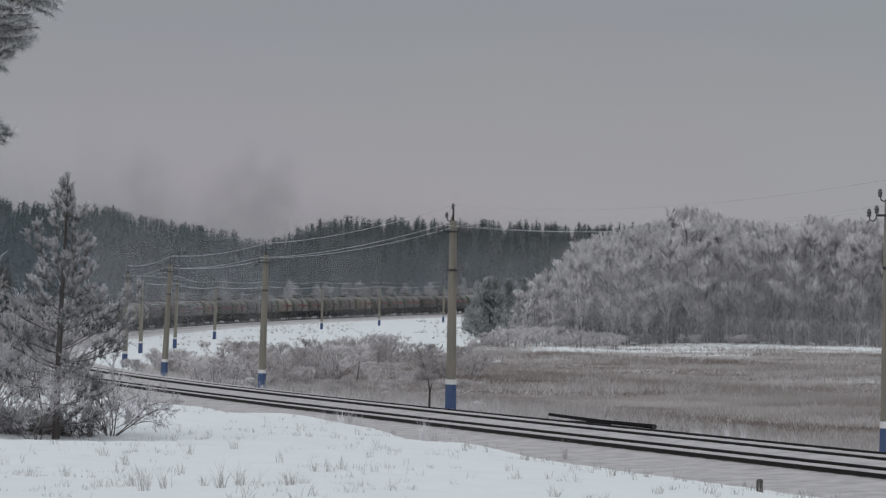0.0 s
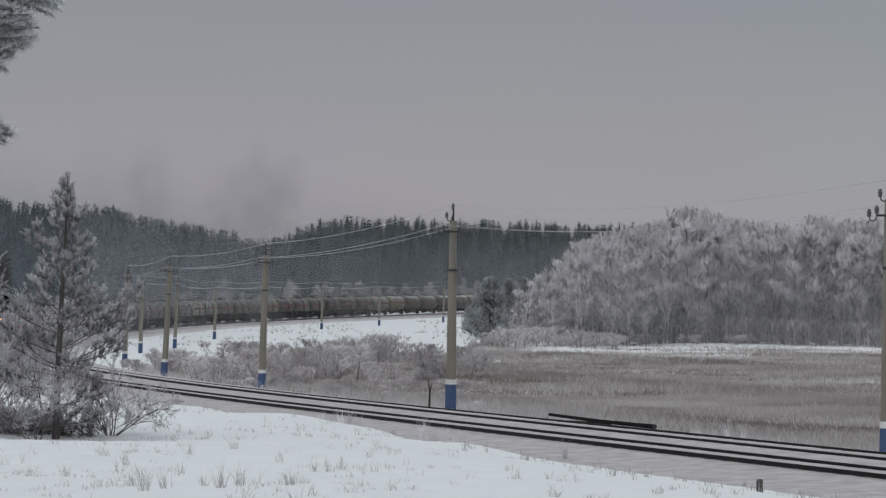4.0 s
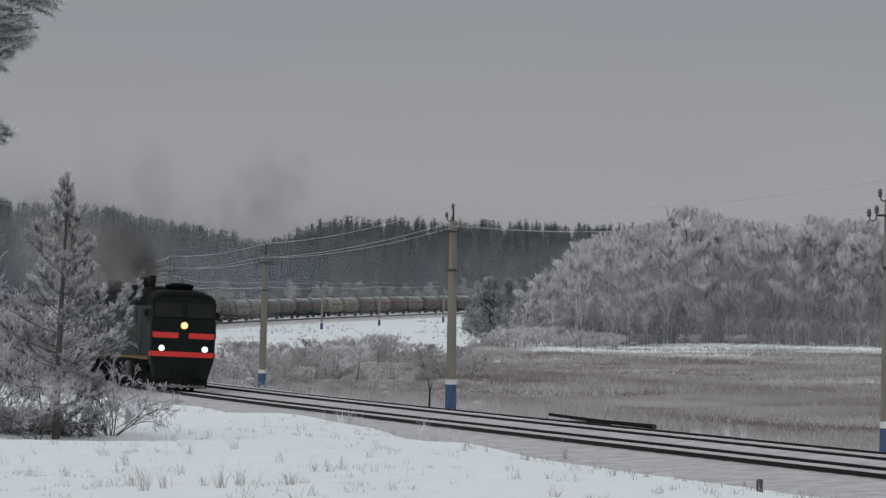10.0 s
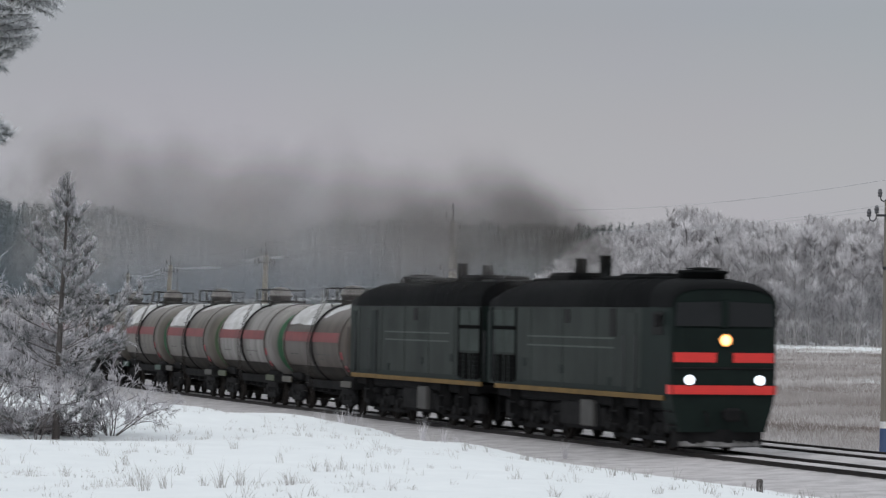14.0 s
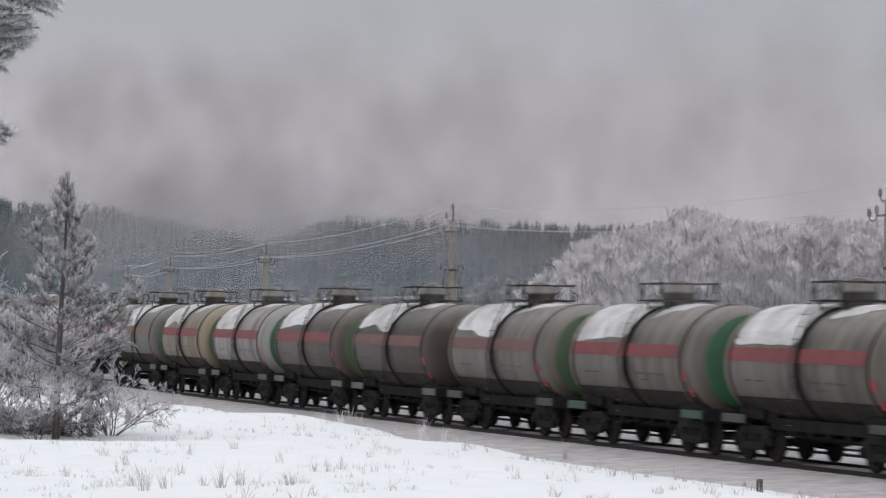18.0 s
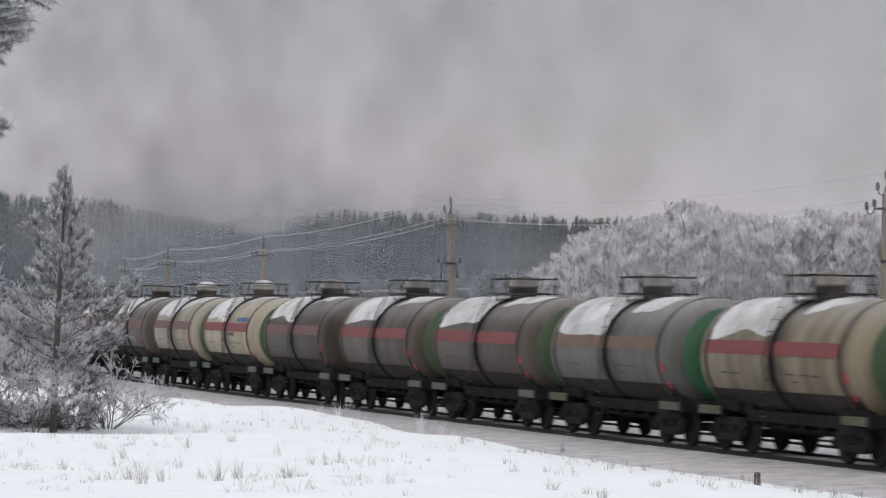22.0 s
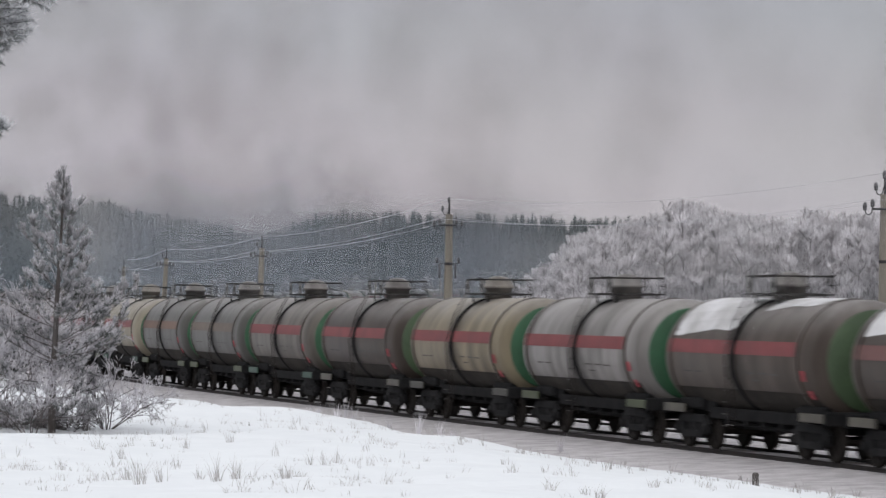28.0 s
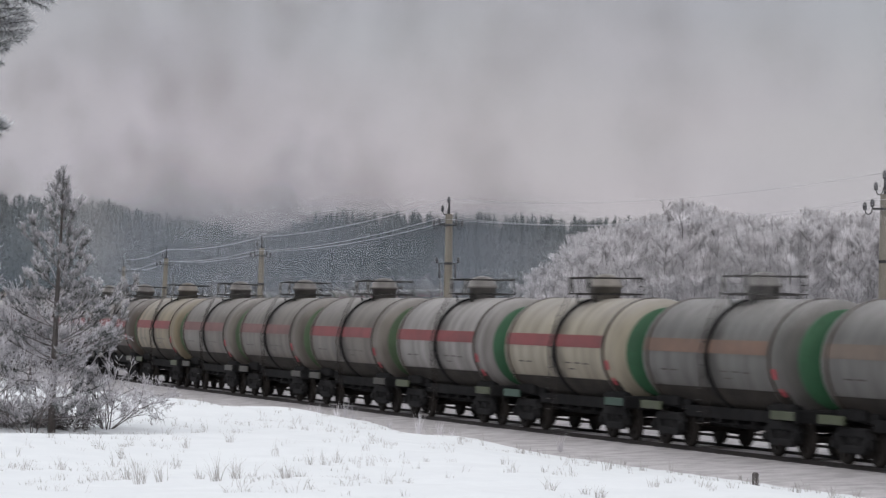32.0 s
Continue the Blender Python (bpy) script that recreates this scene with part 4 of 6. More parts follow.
    for k, x in enumerate(np.arange(-h + 1.3, h - 2.6, 1.15)):
        part("roof_rib", Geo().loft([[(px_, y_ * 1.006, z_ + 0.02) for px_, y_, z_ in body_ring(x + dx, 1.5, 3.84, 3.86, 4.66)[1:-1]] for dx in (0.0, 0.09)], close=False), M_ROOF, ob)
    part("roof_aerial", Geo().tube([(h - 2.9 if front else -5.0, 0.3, 4.6), (h - 2.9 if front else -5.0, 0.3, 5.25)], 0.02, 5), M_ROOF, ob)
    part("roof_pipe", Geo().tube([(-5.0, -0.85, 4.56), (4.2, -0.85, 4.56)], 0.05, 5), M_ROOF, ob)
    part("stack_casing", Geo().box(-3.9 if front else 3.4, 0, 4.70, 2.0, 1.3, 0.34, 0.10), M_ROOF, ob)
    # cab
    if front:
        def ring(x, w, zb, ze, zt):
            return body_ring(x, w, zb, ze, zt)
        part("cab", Geo().loft([ring(cab0 - 0.05, 1.5, 1.5, 3.86, 4.66), ring(h - 1.2, 1.5, 1.5, 3.84, 4.63), ring(h - 0.45, 1.5, 1.5, 3.84, 4.56), ring(h - 0.20, 1.48, 1.5, 3.84, 4.46), ring(h - 0.12, 1.46, 1.5, 3.84, 4.34)], smooth=False), M_GREEND, ob, "dark green driver's cab")
        part("cab_roof", Geo().loft([[(x, y, z + 0.012) for x, y, z in ring(a, b + 0.012, 3.80, 3.86 - c, 4.66 - d)[1:-1]] for a, b, c, d in ((cab0 + 0.55, 1.5, 0, 0), (h - 1.2, 1.5, 0.02, 0.03), (h - 0.45, 1.5, 0.02, 0.10), (h - 0.16, 1.485, 0.02, 0.20), (h - 0.08, 1.47, 0.02, 0.31))],
                              close=False, smooth=True), M_ROOF, ob)
        fx = h - 0.1
        face = part("cab_front", Geo().loft([[(x + fx, y * k, z) for x, y in ((-0.1, -1.5), (0.0, -1.2), (0.05, 0), (0.0, 1.2), (-0.1, 1.5), (-0.3, 1.5), (-0.3, -1.5))] for k, z in ((0.985, 1.5), (1.0, 2.2), (1.0, 3.15), (0.99, 3.3))]), M_GREEND, ob)
        for side in (-1, 1):
            part("windscreen", Geo().loft([[(fx + 0.035 - 0.04 * (z - 3.32), side * (0.10 + 1.30 * u), z) for u, z in ((0, 3.36), (1, 3.36), (0.97, 3.98), (0, 4.02))], [(fx - 0.30, side * (0.10 + 1.30 * u), z) for u, z in ((0, 3.36), (1, 3.36), (0.97, 3.98), (0, 4.02))]]), M_GLASS, ob, "dark cab windscreen")
            part("cab_side_window", Geo().box(h - 1.15, side * 1.508, 3.42, 0.85, 0.03, 0.62, 0.02), M_GRILLE, ob, "dark cab side window")
            part("red_panel", Geo().loft([[(fx + 0.055 - 0.045 * abs(y), side * y, z) for y, z in ((0.24, 2.40), (1.42, 2.40), (1.42, 2.66), (0.24, 2.66))], [(fx - 0.2, side * y, z) for y, z in ((0.24, 2.40), (1.42, 2.40), (1.42, 2.66), (0.24, 2.66))]]), M_RED, ob, "bright red front panel")
            lamp = part("buffer_lamp", Geo().lathe([(fx - 0.1, 0.17), (fx + 0.04, 0.17), (fx + 0.06, 0.14)], "x", 16, (0, side * 1.0, 1.93)), M_GREEND, ob)
            part("lamp_glass", Geo().lathe([(fx + 0.06, 0.135), (fx + 0.085, 0.11), (fx + 0.09, 0.01)], "x", 16, (0, side * 1.0, 1.93)), M_BUFF, lamp, "lit white lamp")
            part("mirror", Geo().box(h - 0.75, side * 1.66, 3.5, 0.10, 0.18, 0.34, 0.03).tube([(h - 0.75, side * 1.5, 3.6), (h - 0.75, side * 1.62, 3.6)], 0.02, 5), M_BLACK, ob)
        part("window_pillar", Geo().box(fx - 0.0, 0, 3.68, 0.14, 0.2, 0.74, 0.02), M_GREEND, ob)
        head = part("headlamp", Geo().lathe([(fx - 0.1, 0.21), (fx + 0.08, 0.21), (fx + 0.10, 0.17)], "x", 18, (0, 0, 2.99)), M_GREEND, ob)
        part("lamp_rim", Geo().lathe([(fx + 0.095, 0.17), (fx + 0.115, 0.165), (fx + 0.12, 0.135)], "x", 18, (0, 0, 2.99), caps=False), M_AMBER, head, "amber lamp rim")
        part("lamp_glass", Geo().lathe([(fx + 0.11, 0.14), (fx + 0.135, 0.09), (fx + 0.14, 0.01)], "x", 18, (0, 0, 2.99)), M_HEAD, head, "lit amber-white headlamp")
        part("red_stripe", Geo().loft([[(fx + e, y, z) for e, y in ((-0.04, -1.515), (0.035, -1.2), (0.07, 0), (0.035, 1.2), (-0.04, 1.515), (-0.3, 1.515), (-0.3, -1.515))] for z in (1.55, 1.79)]), M_RED, ob, "bright red stripe across the front")
        part("front_ledge", Geo().box(fx + 0.02, 0, 2.24, 0.1, 2.8, 0.06, 0.02), M_BLACK, ob)
        # lower apron, narrowing downwards
        part("cab_step", Geo().box(fx - 0.5, -1.32, 0.72, 0.5, 0.2, 0.05).box(fx - 0.5, -1.32, 1.08, 0.5, 0.2, 0.05), M_BLACK, ob)
        part("front_apron", Geo().loft([[(x, y * k, z) for x, y in ((fx - 0.9, -1.47), (fx - 0.05, -1.47), (fx + 0.04, 0), (fx - 0.05, 1.47), (fx - 0.9, 1.47))] for k, z in ((0.82, 0.55), (0.86, 0.75), (0.97, 1.3), (1.0, 1.55))]), M_GREEND, ob)
        part("snow_plough", Geo().loft([[(fx + e, y, z) for e, y in ((-0.35, -1.25), (0.10, 0), (-0.35, 1.25), (-0.6, 1.25), (-0.6, -1.25))] for z in (0.14, 0.62)]), M_BLACK, ob)
        rs = random.Random(12)
        rim = [(-1.15 + 0.1 * k, 0.27 + rs.uniform(-0.05, 0.07)) for k in range(24)]
        packed = Geo().loft([[(fx - 0.36 * abs(y) + 0.11, y, 0.15), (fx - 0.36 * abs(y) + 0.15, y, 0.18), (fx - 0.36 * abs(y) + 0.13, y, top_), (fx - 0.36 * abs(y) + 0.05, y, top_)] for y, top_ in rim])
        part("ploughed_snow", packed, M_DIRTSNOW, ob, "dirty snow packed on the plough")
        coupler(ob, fx + 0.15, 1)
        for y in (-0.55, 0.55):
            part("air_hose", Geo().tube([(fx, y, 1.1), (fx + 0.2, y, 1.0), (fx + 0.22, y, 0.7)], 0.03, 6), M_BLACK, ob)
    else:
        part("front_wall", Geo().box(h - 0.32, 0, 2.68, 0.06, 2.9, 2.36), M_GREEND, ob)
        coupler(ob, h, 1)
    coupler(ob, -h - 0.1, -1)
    part("underframe", Geo().box(-0.3, 0, 1.28, LOCO_BODY - 1.6, 2.7, 0.3, 0.04), M_BLACK, ob)
    part("centre_frame", Geo().box(-0.2, 0, 0.86, LOCO_BODY - 2.2, 1.3, 0.62, 0.05), M_BLACK, ob)
    tank = part("fuel_tank", Geo().box(0, 0, 0.80, 3.2, 2.75, 0.85, 0.12), M_BOGIE, ob, "dusty dark fuel tank")
    for side in (-1, 1):
        part("battery_box", Geo().box(1.0, side * 1.36, 0.85, 1.05, 0.2, 0.75, 0.03), M_BOX, tank, "dusty grey box cover")
    for x in (-4.3, 4.3):
        loco_bogie(ob, x)
    return ob


# the train: two locomotive sections and a long rake of tank wagons
TRAIN = []          # (thing, metres behind the front)
TRAIN.append((loco_section(True), LOCO_BODY / 2))
rear = loco_section(False)
TRAIN.append((rear, LOCO_BODY * 1.5 + 0.55))
FIRST_TANK = 38.3
KINDS = {}
# body, band, end colour, railings, green frame
LOOKS = {"a": ("grey", "red", "", True, False), "b": ("white", "red", "green", True, True), "c": ("pale", "red", "olive", True, False), "d": ("pale", "red", "green", True, True),
         "e": ("pale", "dullred", "olive", True, False), "f": ("dark", "dullred", "", True, False), "g": ("grey", "red", "olive", True, False), "h": ("cream", "red", "olive", True, True),
         "i": ("slate", "orange", "green", True, True), "j": ("ivory", "red", "olive", True, True), "k": ("buff", "dullred", "olive", True, True), "l": ("grey", "dullred", "", True, False),
         "m": ("dark", "red", "olive", True, False), "n": ("slate", "dullorange", "green", True, True), "o": ("cream", "red", "green", True, False),
         "p": ("buff", "red", "green", True, True)}
LABELS = {"slate": "slate grey tank wagon with a faded orange band and green ends", "grey": "grime-streaked grey tank wagon with a side band and snow on top", "white": "white tank wagon with a bright band and snow on top", "pale": "pale grey tank wagon with a red side band",
          "dark": "soot-dark tank wagon with a dull side band", "cream": "cream tank wagon with a side band", "buff": "stained buff tank wagon with a red side band", "ivory": "stained ivory tank wagon with a bright red side band"}
RAKE = "abcdefgbhiggfjklfgbomdnipbceehgcdfgabhlemijkgo"


def build_train():
    for k in range(84):
        fine = k < 36
        key = RAKE[k % len(RAKE)]
        snow = k < 18 or not fine
        if (key, fine, snow) not in KINDS:
            body, band, end, rails, gf = LOOKS[key]
            ob = KINDS[key, fine, snow] = tank_wagon(body, band, end, rails, snow, fine, LABELS[body], gf)
        else:
            ob = copy_thing(KINDS[key, fine, snow], Matrix())
            SPINNING.extend(o for o in ob.children_recursive if o.name.startswith("wheelset"))
        TRAIN.append((ob, FIRST_TANK + TANK_GAP * k))


build_train()


# ---------------------------------------------------------------- woods and plants
F_LEN = 784 / math.tan(radians(14.18 / 2))


def across(px, d):
    """X of what lies d metres off in the direction of column px."""
    return (px - 784) / F_LEN * d


def tri(g, a, b, c):
    i = len(g.v)
    g.v += [a, b, c]
    g.f.append((i, i + 1, i + 2))
    g.s.append(False)


def blade(g, p, d, length, width, r):
    """A slender pointed sliver from p along d."""
    q = r.uniform(0, math.tau)
    sx, sy = math.cos(q) * width / 2, math.sin(q) * width / 2
    tri(g, (p[0] - sx, p[1] - sy, p[2]), (p[0] + sx, p[1] + sy, p[2]), (p[0] + d[0] * length, p[1] + d[1] * length, p[2] + d[2] * length))


def unit(r, up=0.0):
    a, z = r.uniform(0, math.tau), r.uniform(-1, 1)
    k = math.sqrt(max(0, 1 - z * z))
    v = Vector((k * math.cos(a), k * math.sin(a), z + up))
    return v.normalized()


def add_far_pine(g, gt, x, y, z, h, r, full=1.0):
    """A pine of the distant wood: stem in gt, whorls of upswept needle tufts in g, widest below the middle."""
    lean = r.uniform(-0.02, 0.02)
    gt.tube([(x, y, z), (x + lean * h, y, z + 0.95 * h)], [0.15, 0.012], 4, False)
    bare = r.uniform(0.02, 0.14)
    wide = r.uniform(0.17, 0.25) * h
    # the dense heart of the crown, in ragged skirts
    for f0, f1 in ((0.02, 0.40), (0.28, 0.62), (0.50, 0.80), (0.70, 0.94)):
        apex = (x + lean * h * f1, y, z + h * f1)
        ring = []
        for j in range(7):
            a = math.tau * j / 7 + f0
            q = wide * min(1.0, (1.02 - f0) * 1.15) ** 0.62 * r.uniform(0.38, 0.66)
            ring.append((x + lean * h * f0 + q * math.cos(a), y + q * math.sin(a), z + h * f0 + r.uniform(-0.5, 0.5)))
        for j in range(7):
            tri(g, ring[j], ring[(j + 1) % 7], apex)
    n = int((40 + 1.3 * h) * full)
    turn = r.uniform(0, 6)
    for k in range(n):
        f = bare + (1 - bare) * ((k + r.random()) / n) ** 0.8
        limb = wide * min(1.0, (1.02 - f) * 1.15) ** 0.62 * r.uniform(0.5, 1.12)
        a = turn + 2.4 * k + r.uniform(-0.4, 0.4)
        ca, sa = math.cos(a), math.sin(a)
        for q in range(4 if f < 0.85 else 3):
            u = (q + 1) / 4 if f < 0.85 else (q + 1) / 3
            reach = limb * u
            size = r.uniform(0.75, 1.15) * (0.30 + 0.85 * (1 - f)) * (1.15 - 0.3 * u)
            c = Vector((x + lean * h * f + reach * ca, y + reach * sa, z + h * f * 0.97 + 0.30 * reach + r.uniform(-0.15, 0.15)))
            for _ in range(2):
                b = a + r.uniform(-1.3, 1.3)
                e = Vector((math.cos(b), math.sin(b), r.uniform(0.25, 1.1))) * size
                w = Vector((-math.sin(b), math.cos(b), r.uniform(-0.4, 0.4))) * size * 0.45
                p = c - e * 0.45
                tri(g, tuple(p - w), tuple(p + w), tuple(p + e * 1.15))
    for _ in range(3):
        blade(g, (x + lean * h, y, z + 0.93 * h), (r.uniform(-0.25, 0.25), r.uniform(-0.25, 0.25), 1.0), r.uniform(0.5, 1.0), 0.22, r)


def far_wood():
    r = random.Random(5)
    g, gt = Geo(), Geo()
    prof_x = (-700, 0, 90, 200, 300, 400, 448, 490, 540, 600, 680, 800, 1060, 1300)
    prof_y = (340, 350, 356, 366, 390, 402, 424, 420, 396, 384, 382, 388, 395, 398)
    ss = np.arange(-1150, -330, 4.0)
    for k in range(1900):
        off = 30 + 105 * r.random() ** 1.3 if k < 860 else (r.uniform(28, 50) if k < 1300 else r.uniform(60, 140))
        pts = [track(s, off) for s in ss[::8]]
        cols = np.array([784 + F_LEN * p.x / p.y for p in pts])
        px = r.uniform(-420, 1250)
        o = np.argsort(cols)
        s = float(np.interp(px, cols[o], ss[::8][o])) + r.uniform(-4, 4)
        p = track(s, off)
        top = np.interp(px, prof_x, prof_y) + r.choice((-7, -2, 4, 12, 22, 34)) * r.random() * 1.2
        zg = h1(p.x, p.y) - 0.2
        horizon = 555 + 0.0126 * (px - 784)
        h = min(28.0, max(8.0, CAM_H + (horizon - top) * p.y / F_LEN - zg))
        add_far_pine(g, gt, p.x, p.y, zg, h if k < 860 else h * (r.uniform(0.25, 0.5) if k < 1300 else r.uniform(0.8, 0.95)), r, 1.0 if k < 860 else 0.5)
    wood = thing("distant_pine_wood", "dark frosted pine wood behind the far curve of the line", "forest", kind="stuff")
    tagged(part("crowns", g, M_FIRDARK, wood), kind="stuff")
    tagged(part("stems", gt, M_BARK, wood), kind="stuff")


far_wood()


def deciduous(seed, h, wide, sprays, low=0.12, stems=1, spray_len=1.0, twig_w=0.07, per=12, upright=1.0):
    """Geometry of a frosted bare tree: stem and limbs, inner twigs, and frosted sprays that fan upwards from the limbs' ends."""
    r = random.Random(seed)
    gw, gi, gc = Geo(), Geo(), Geo()
    limbs = []
    for k in range(stems):
        a = r.uniform(0, math.tau)
        base = Vector((0.12 * k * math.cos(a), 0.12 * k * math.sin(a), 0)) * (1 if stems < 4 else 1.6)
        lean = Vector((math.cos(a), math.sin(a), 0)) * (0.04 * h if stems == 1 else r.uniform(0.15, 0.5) * wide)
        pts = [base, base + lean * 0.3 + Vector((0, 0, 0.35 * h)), base + lean * 0.7 + Vector((0, 0, 0.7 * h)), base + lean + Vector((0, 0, h * r.uniform(0.86, 0.95)))]
        gw.tube(pts, [0.0085 * h, 0.0065 * h, 0.004 * h, 0.0015 * h], 5, False)
        limbs.append(pts)
        for j in range(12 if stems == 1 else 5):
            f = r.uniform(low + 0.05, 0.88)
            i = min(2, int(f * 3))
            p = pts[i].lerp(pts[i + 1], f * 3 - i)
            b = r.uniform(0, math.tau)
            ln = wide * (1.05 - 0.75 * f) * r.uniform(0.6, 1.0)
            tip = p + Vector((math.cos(b) * ln, math.sin(b) * ln, ln * r.uniform(0.6, 1.4)))
            tip.z = min(tip.z, h * 0.95)
            mid = p.lerp(tip, 0.5) + Vector((0, 0, -0.08 * ln))
            gw.tube([p, mid, tip], [0.004 * h, 0.003 * h, 0.001 * h], 4, False)
            limbs.append([p, mid, tip])
    for k in range(sprays):
        li = limbs[k % len(limbs)] if r.random() < 0.8 else r.choice(limbs)
        i = r.randrange(len(li) - 1)
        p = li[i].lerp(li[i + 1], r.random() ** 0.6)
        if p.z < low * h * r.uniform(0.4, 1.3):
            continue
        b = r.uniform(0, math.tau)
        d = Vector((math.cos(b), math.sin(b), upright * r.uniform(0.4, 1.6))).normalized()
        ln = spray_len * r.uniform(0.6, 1.25) * (1.15 - 0.4 * p.z / h)
        if p.z + d.z * ln > h:
            ln *= 0.5
        q = p + d * ln
        # some sprays, and the foot of each, take the darker twig colour
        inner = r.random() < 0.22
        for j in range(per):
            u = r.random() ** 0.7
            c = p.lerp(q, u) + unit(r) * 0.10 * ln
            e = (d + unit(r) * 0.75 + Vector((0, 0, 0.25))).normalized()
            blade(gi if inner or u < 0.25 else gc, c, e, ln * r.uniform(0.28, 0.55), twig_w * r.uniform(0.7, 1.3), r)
    return gw, gi, gc


def birch_wood():
    r = random.Random(11)
    kinds = []
    for k in range(6):
        h = 10.0
        gw, gi, gc = deciduous(40 + k, h, 2.1 + 0.3 * (k % 3), 420, 0.03 if k % 3 else 0.15, 1 + k % 2, 0.95, 0.055, 22, 1.5)
        ob = thing("birch_tree", "tall bare birch white with hoar frost", "tree", "frosted birches of the wood")
        part("trunk", gw, M_BIRCHT, ob, "slender grey trunk and limbs")
        tagged(part("inner_twig_mass", gi, M_BIRCHIN, ob, "darker inner twigs"), kind="stuff")
        tagged(part("crown", gc, M_BIRCH, ob, "crown of frosted twigs"), kind="stuff")
        kinds.append(ob)
    prof_x = (880, 940, 985, 1010, 1060, 1120, 1180, 1212, 1250, 1300, 1350, 1430, 1500, 1700)
    prof_y = (520, 500, 470, 440, 412, 402, 388, 365, 372, 388, 392, 380, 388, 380)
    first = set()
    for k in range(310):
        row = k % 3
        px = r.uniform(905, 1640)
        d = (462, 480, 505)[row] + r.uniform(-7, 7) + 14 * max(0, (980 - px) / 80)
        x = across(px, d)
        top = np.interp(px, prof_x, prof_y) + (0 if row == 2 else r.uniform(6, 95 if row == 0 else 55))
        zg = h1(x, d) - 0.1
        h = max(3.5, CAM_H + (555 + 0.0126 * (px - 784) - top) * d / F_LEN - zg)
        ob = kinds[k % 6]
        m = pose(x, d, zg, 0, 0, r.uniform(0, 360))
        if k % 6 in first:
            ob = copy_thing(ob, m)
        else:
            first.add(k % 6)
            ob.matrix_basis = m
        s = h / 10.0
        ob.scale = (s * r.uniform(0.85, 1.1), s * r.uniform(0.85, 1.1), s)


birch_wood()


def shrubs():
    r = random.Random(21)
    kinds = []
    for k in range(5):
        gw, gi, gc = deciduous(70 + k, 2.0, 1.1, 260, 0.0, 7, 0.55, 0.028, 15, 1.1)
        ob = thing("frosted_shrub", "low bare shrub grey with hoar frost", "shrub", "frosted shrubs in the field")
        tagged(part("stem_growth", gw, M_TWIG, ob), kind="stuff")
        tagged(part("inner_twig_mass", gi, M_BIRCHIN, ob, "darker inner twigs"), kind="stuff")
        tagged(part("twig_mass", gc, M_SHRUB, ob, "dense frosted twigs"), kind="stuff")
        kinds.append(ob)
    spots = []
    for _ in range(34):                                    # scattered over the open snow
        px = r.uniform(430, 845)
        spots.append((px, r.uniform(330, 420), r.uniform(0.15, 0.45)))
    for _ in range(90):                                   # the thicket inside the curve
        px = r.uniform(355, 850)
        d = r.uniform(205, 275) if px < 560 else r.uniform(225, 345)
        spots.append((px, d, r.choice((0.45, 0.6, 0.75, 0.9, 1.35)) * r.uniform(0.85, 1.15)))
    for _ in range(76):                                   # low pale growth behind the second line
        spots.append((r.uniform(400, 850), r.uniform(178, 270), r.uniform(0.25, 0.55)))
    for _ in range(16):                                   # beside the poles
        spots.append((r.uniform(212, 330), r.uniform(262, 300), r.uniform(0.5, 0.9)))
    for _ in range(30):                                   # foot of the birch wood
        spots.append((r.uniform(840, 1120), r.uniform(395, 455), r.uniform(0.7, 1.5)))
    for _ in range(30):
        spots.append((r.uniform(1040, 1600), r.uniform(448, 470), r.uniform(0.6, 1.5)))
    for _ in range(24):
        spots.append((r.uniform(1000, 1640), r.uniform(486, 520), r.uniform(1.0, 1.7)))
    top_x, top_y = (200, 345, 385, 470, 500, 580, 620, 700, 760, 800, 860, 900, 980, 1120, 1600), (610, 612, 580, 582, 612, 604, 592, 580, 594, 602, 590, 562, 570, 590, 592)
    for k, (px, d, s) in enumerate(spots):
        x = across(px, d)
        lat, _ = line_of(x, d)
        if lat[0] > -9.5:
            continue
        foot = 555 + 0.0126 * (px - 784) + (CAM_H - h1(x, d)) * F_LEN / d
        s = min(s, 0.47 * (foot - np.interp(px, top_x, top_y) + r.uniform(-4, 8)) * d / F_LEN)
        s *= r.uniform(0.45, 1.0)
        if s < 0.12:
            continue
        m = pose(x, d, h1(x, d) - 0.03, 0, 0, r.uniform(0, 360))
        ob = copy_thing(kinds[k % 5], m)
        ob.scale = (s * r.uniform(0.9, 1.5), s * r.uniform(0.9, 1.5), s)
    for ob in kinds:                                      # the first of each kind stands deep in the thicket
        px, d = r.uniform(420, 700), r.uniform(240, 300)
        ob.matrix_basis = pose(across(px, d), d, h1(across(px, d), d) - 0.03)


shrubs()


def line_thicket():
    """Frosted young growth along the outer side of the far curve."""
    r = random.Random(31)
    g = Geo()
    for k in range(70):
        s = r.uniform(-800, -560)
        p = track(s, r.uniform(15, 27))
        z = h1(p.x, p.y)
        hh, ww = r.uniform(3, 7.5), r.uniform(1.5, 3.2)
        for _ in range(420):
            q = unit(r, 0.3) * ww * r.random() ** 0.4
            zz = hh * r.random() ** 0.8
            k2 = math.sqrt(max(0.05, 1 - (zz / hh) ** 2))
            blade(g, (p.x + q.x * k2, p.y + q.y * k2, z + zz * 0.92), (r.uniform(-0.5, 0.5), r.uniform(-0.5, 0.5), r.uniform(0.3, 1)), r.uniform(0.5, 1.2), 0.1, r)
    solid("lineside_thicket", g, M_BIRCHIN, "frosted young trees along the far embankment", "thicket", kind="stuff")


line_thicket()


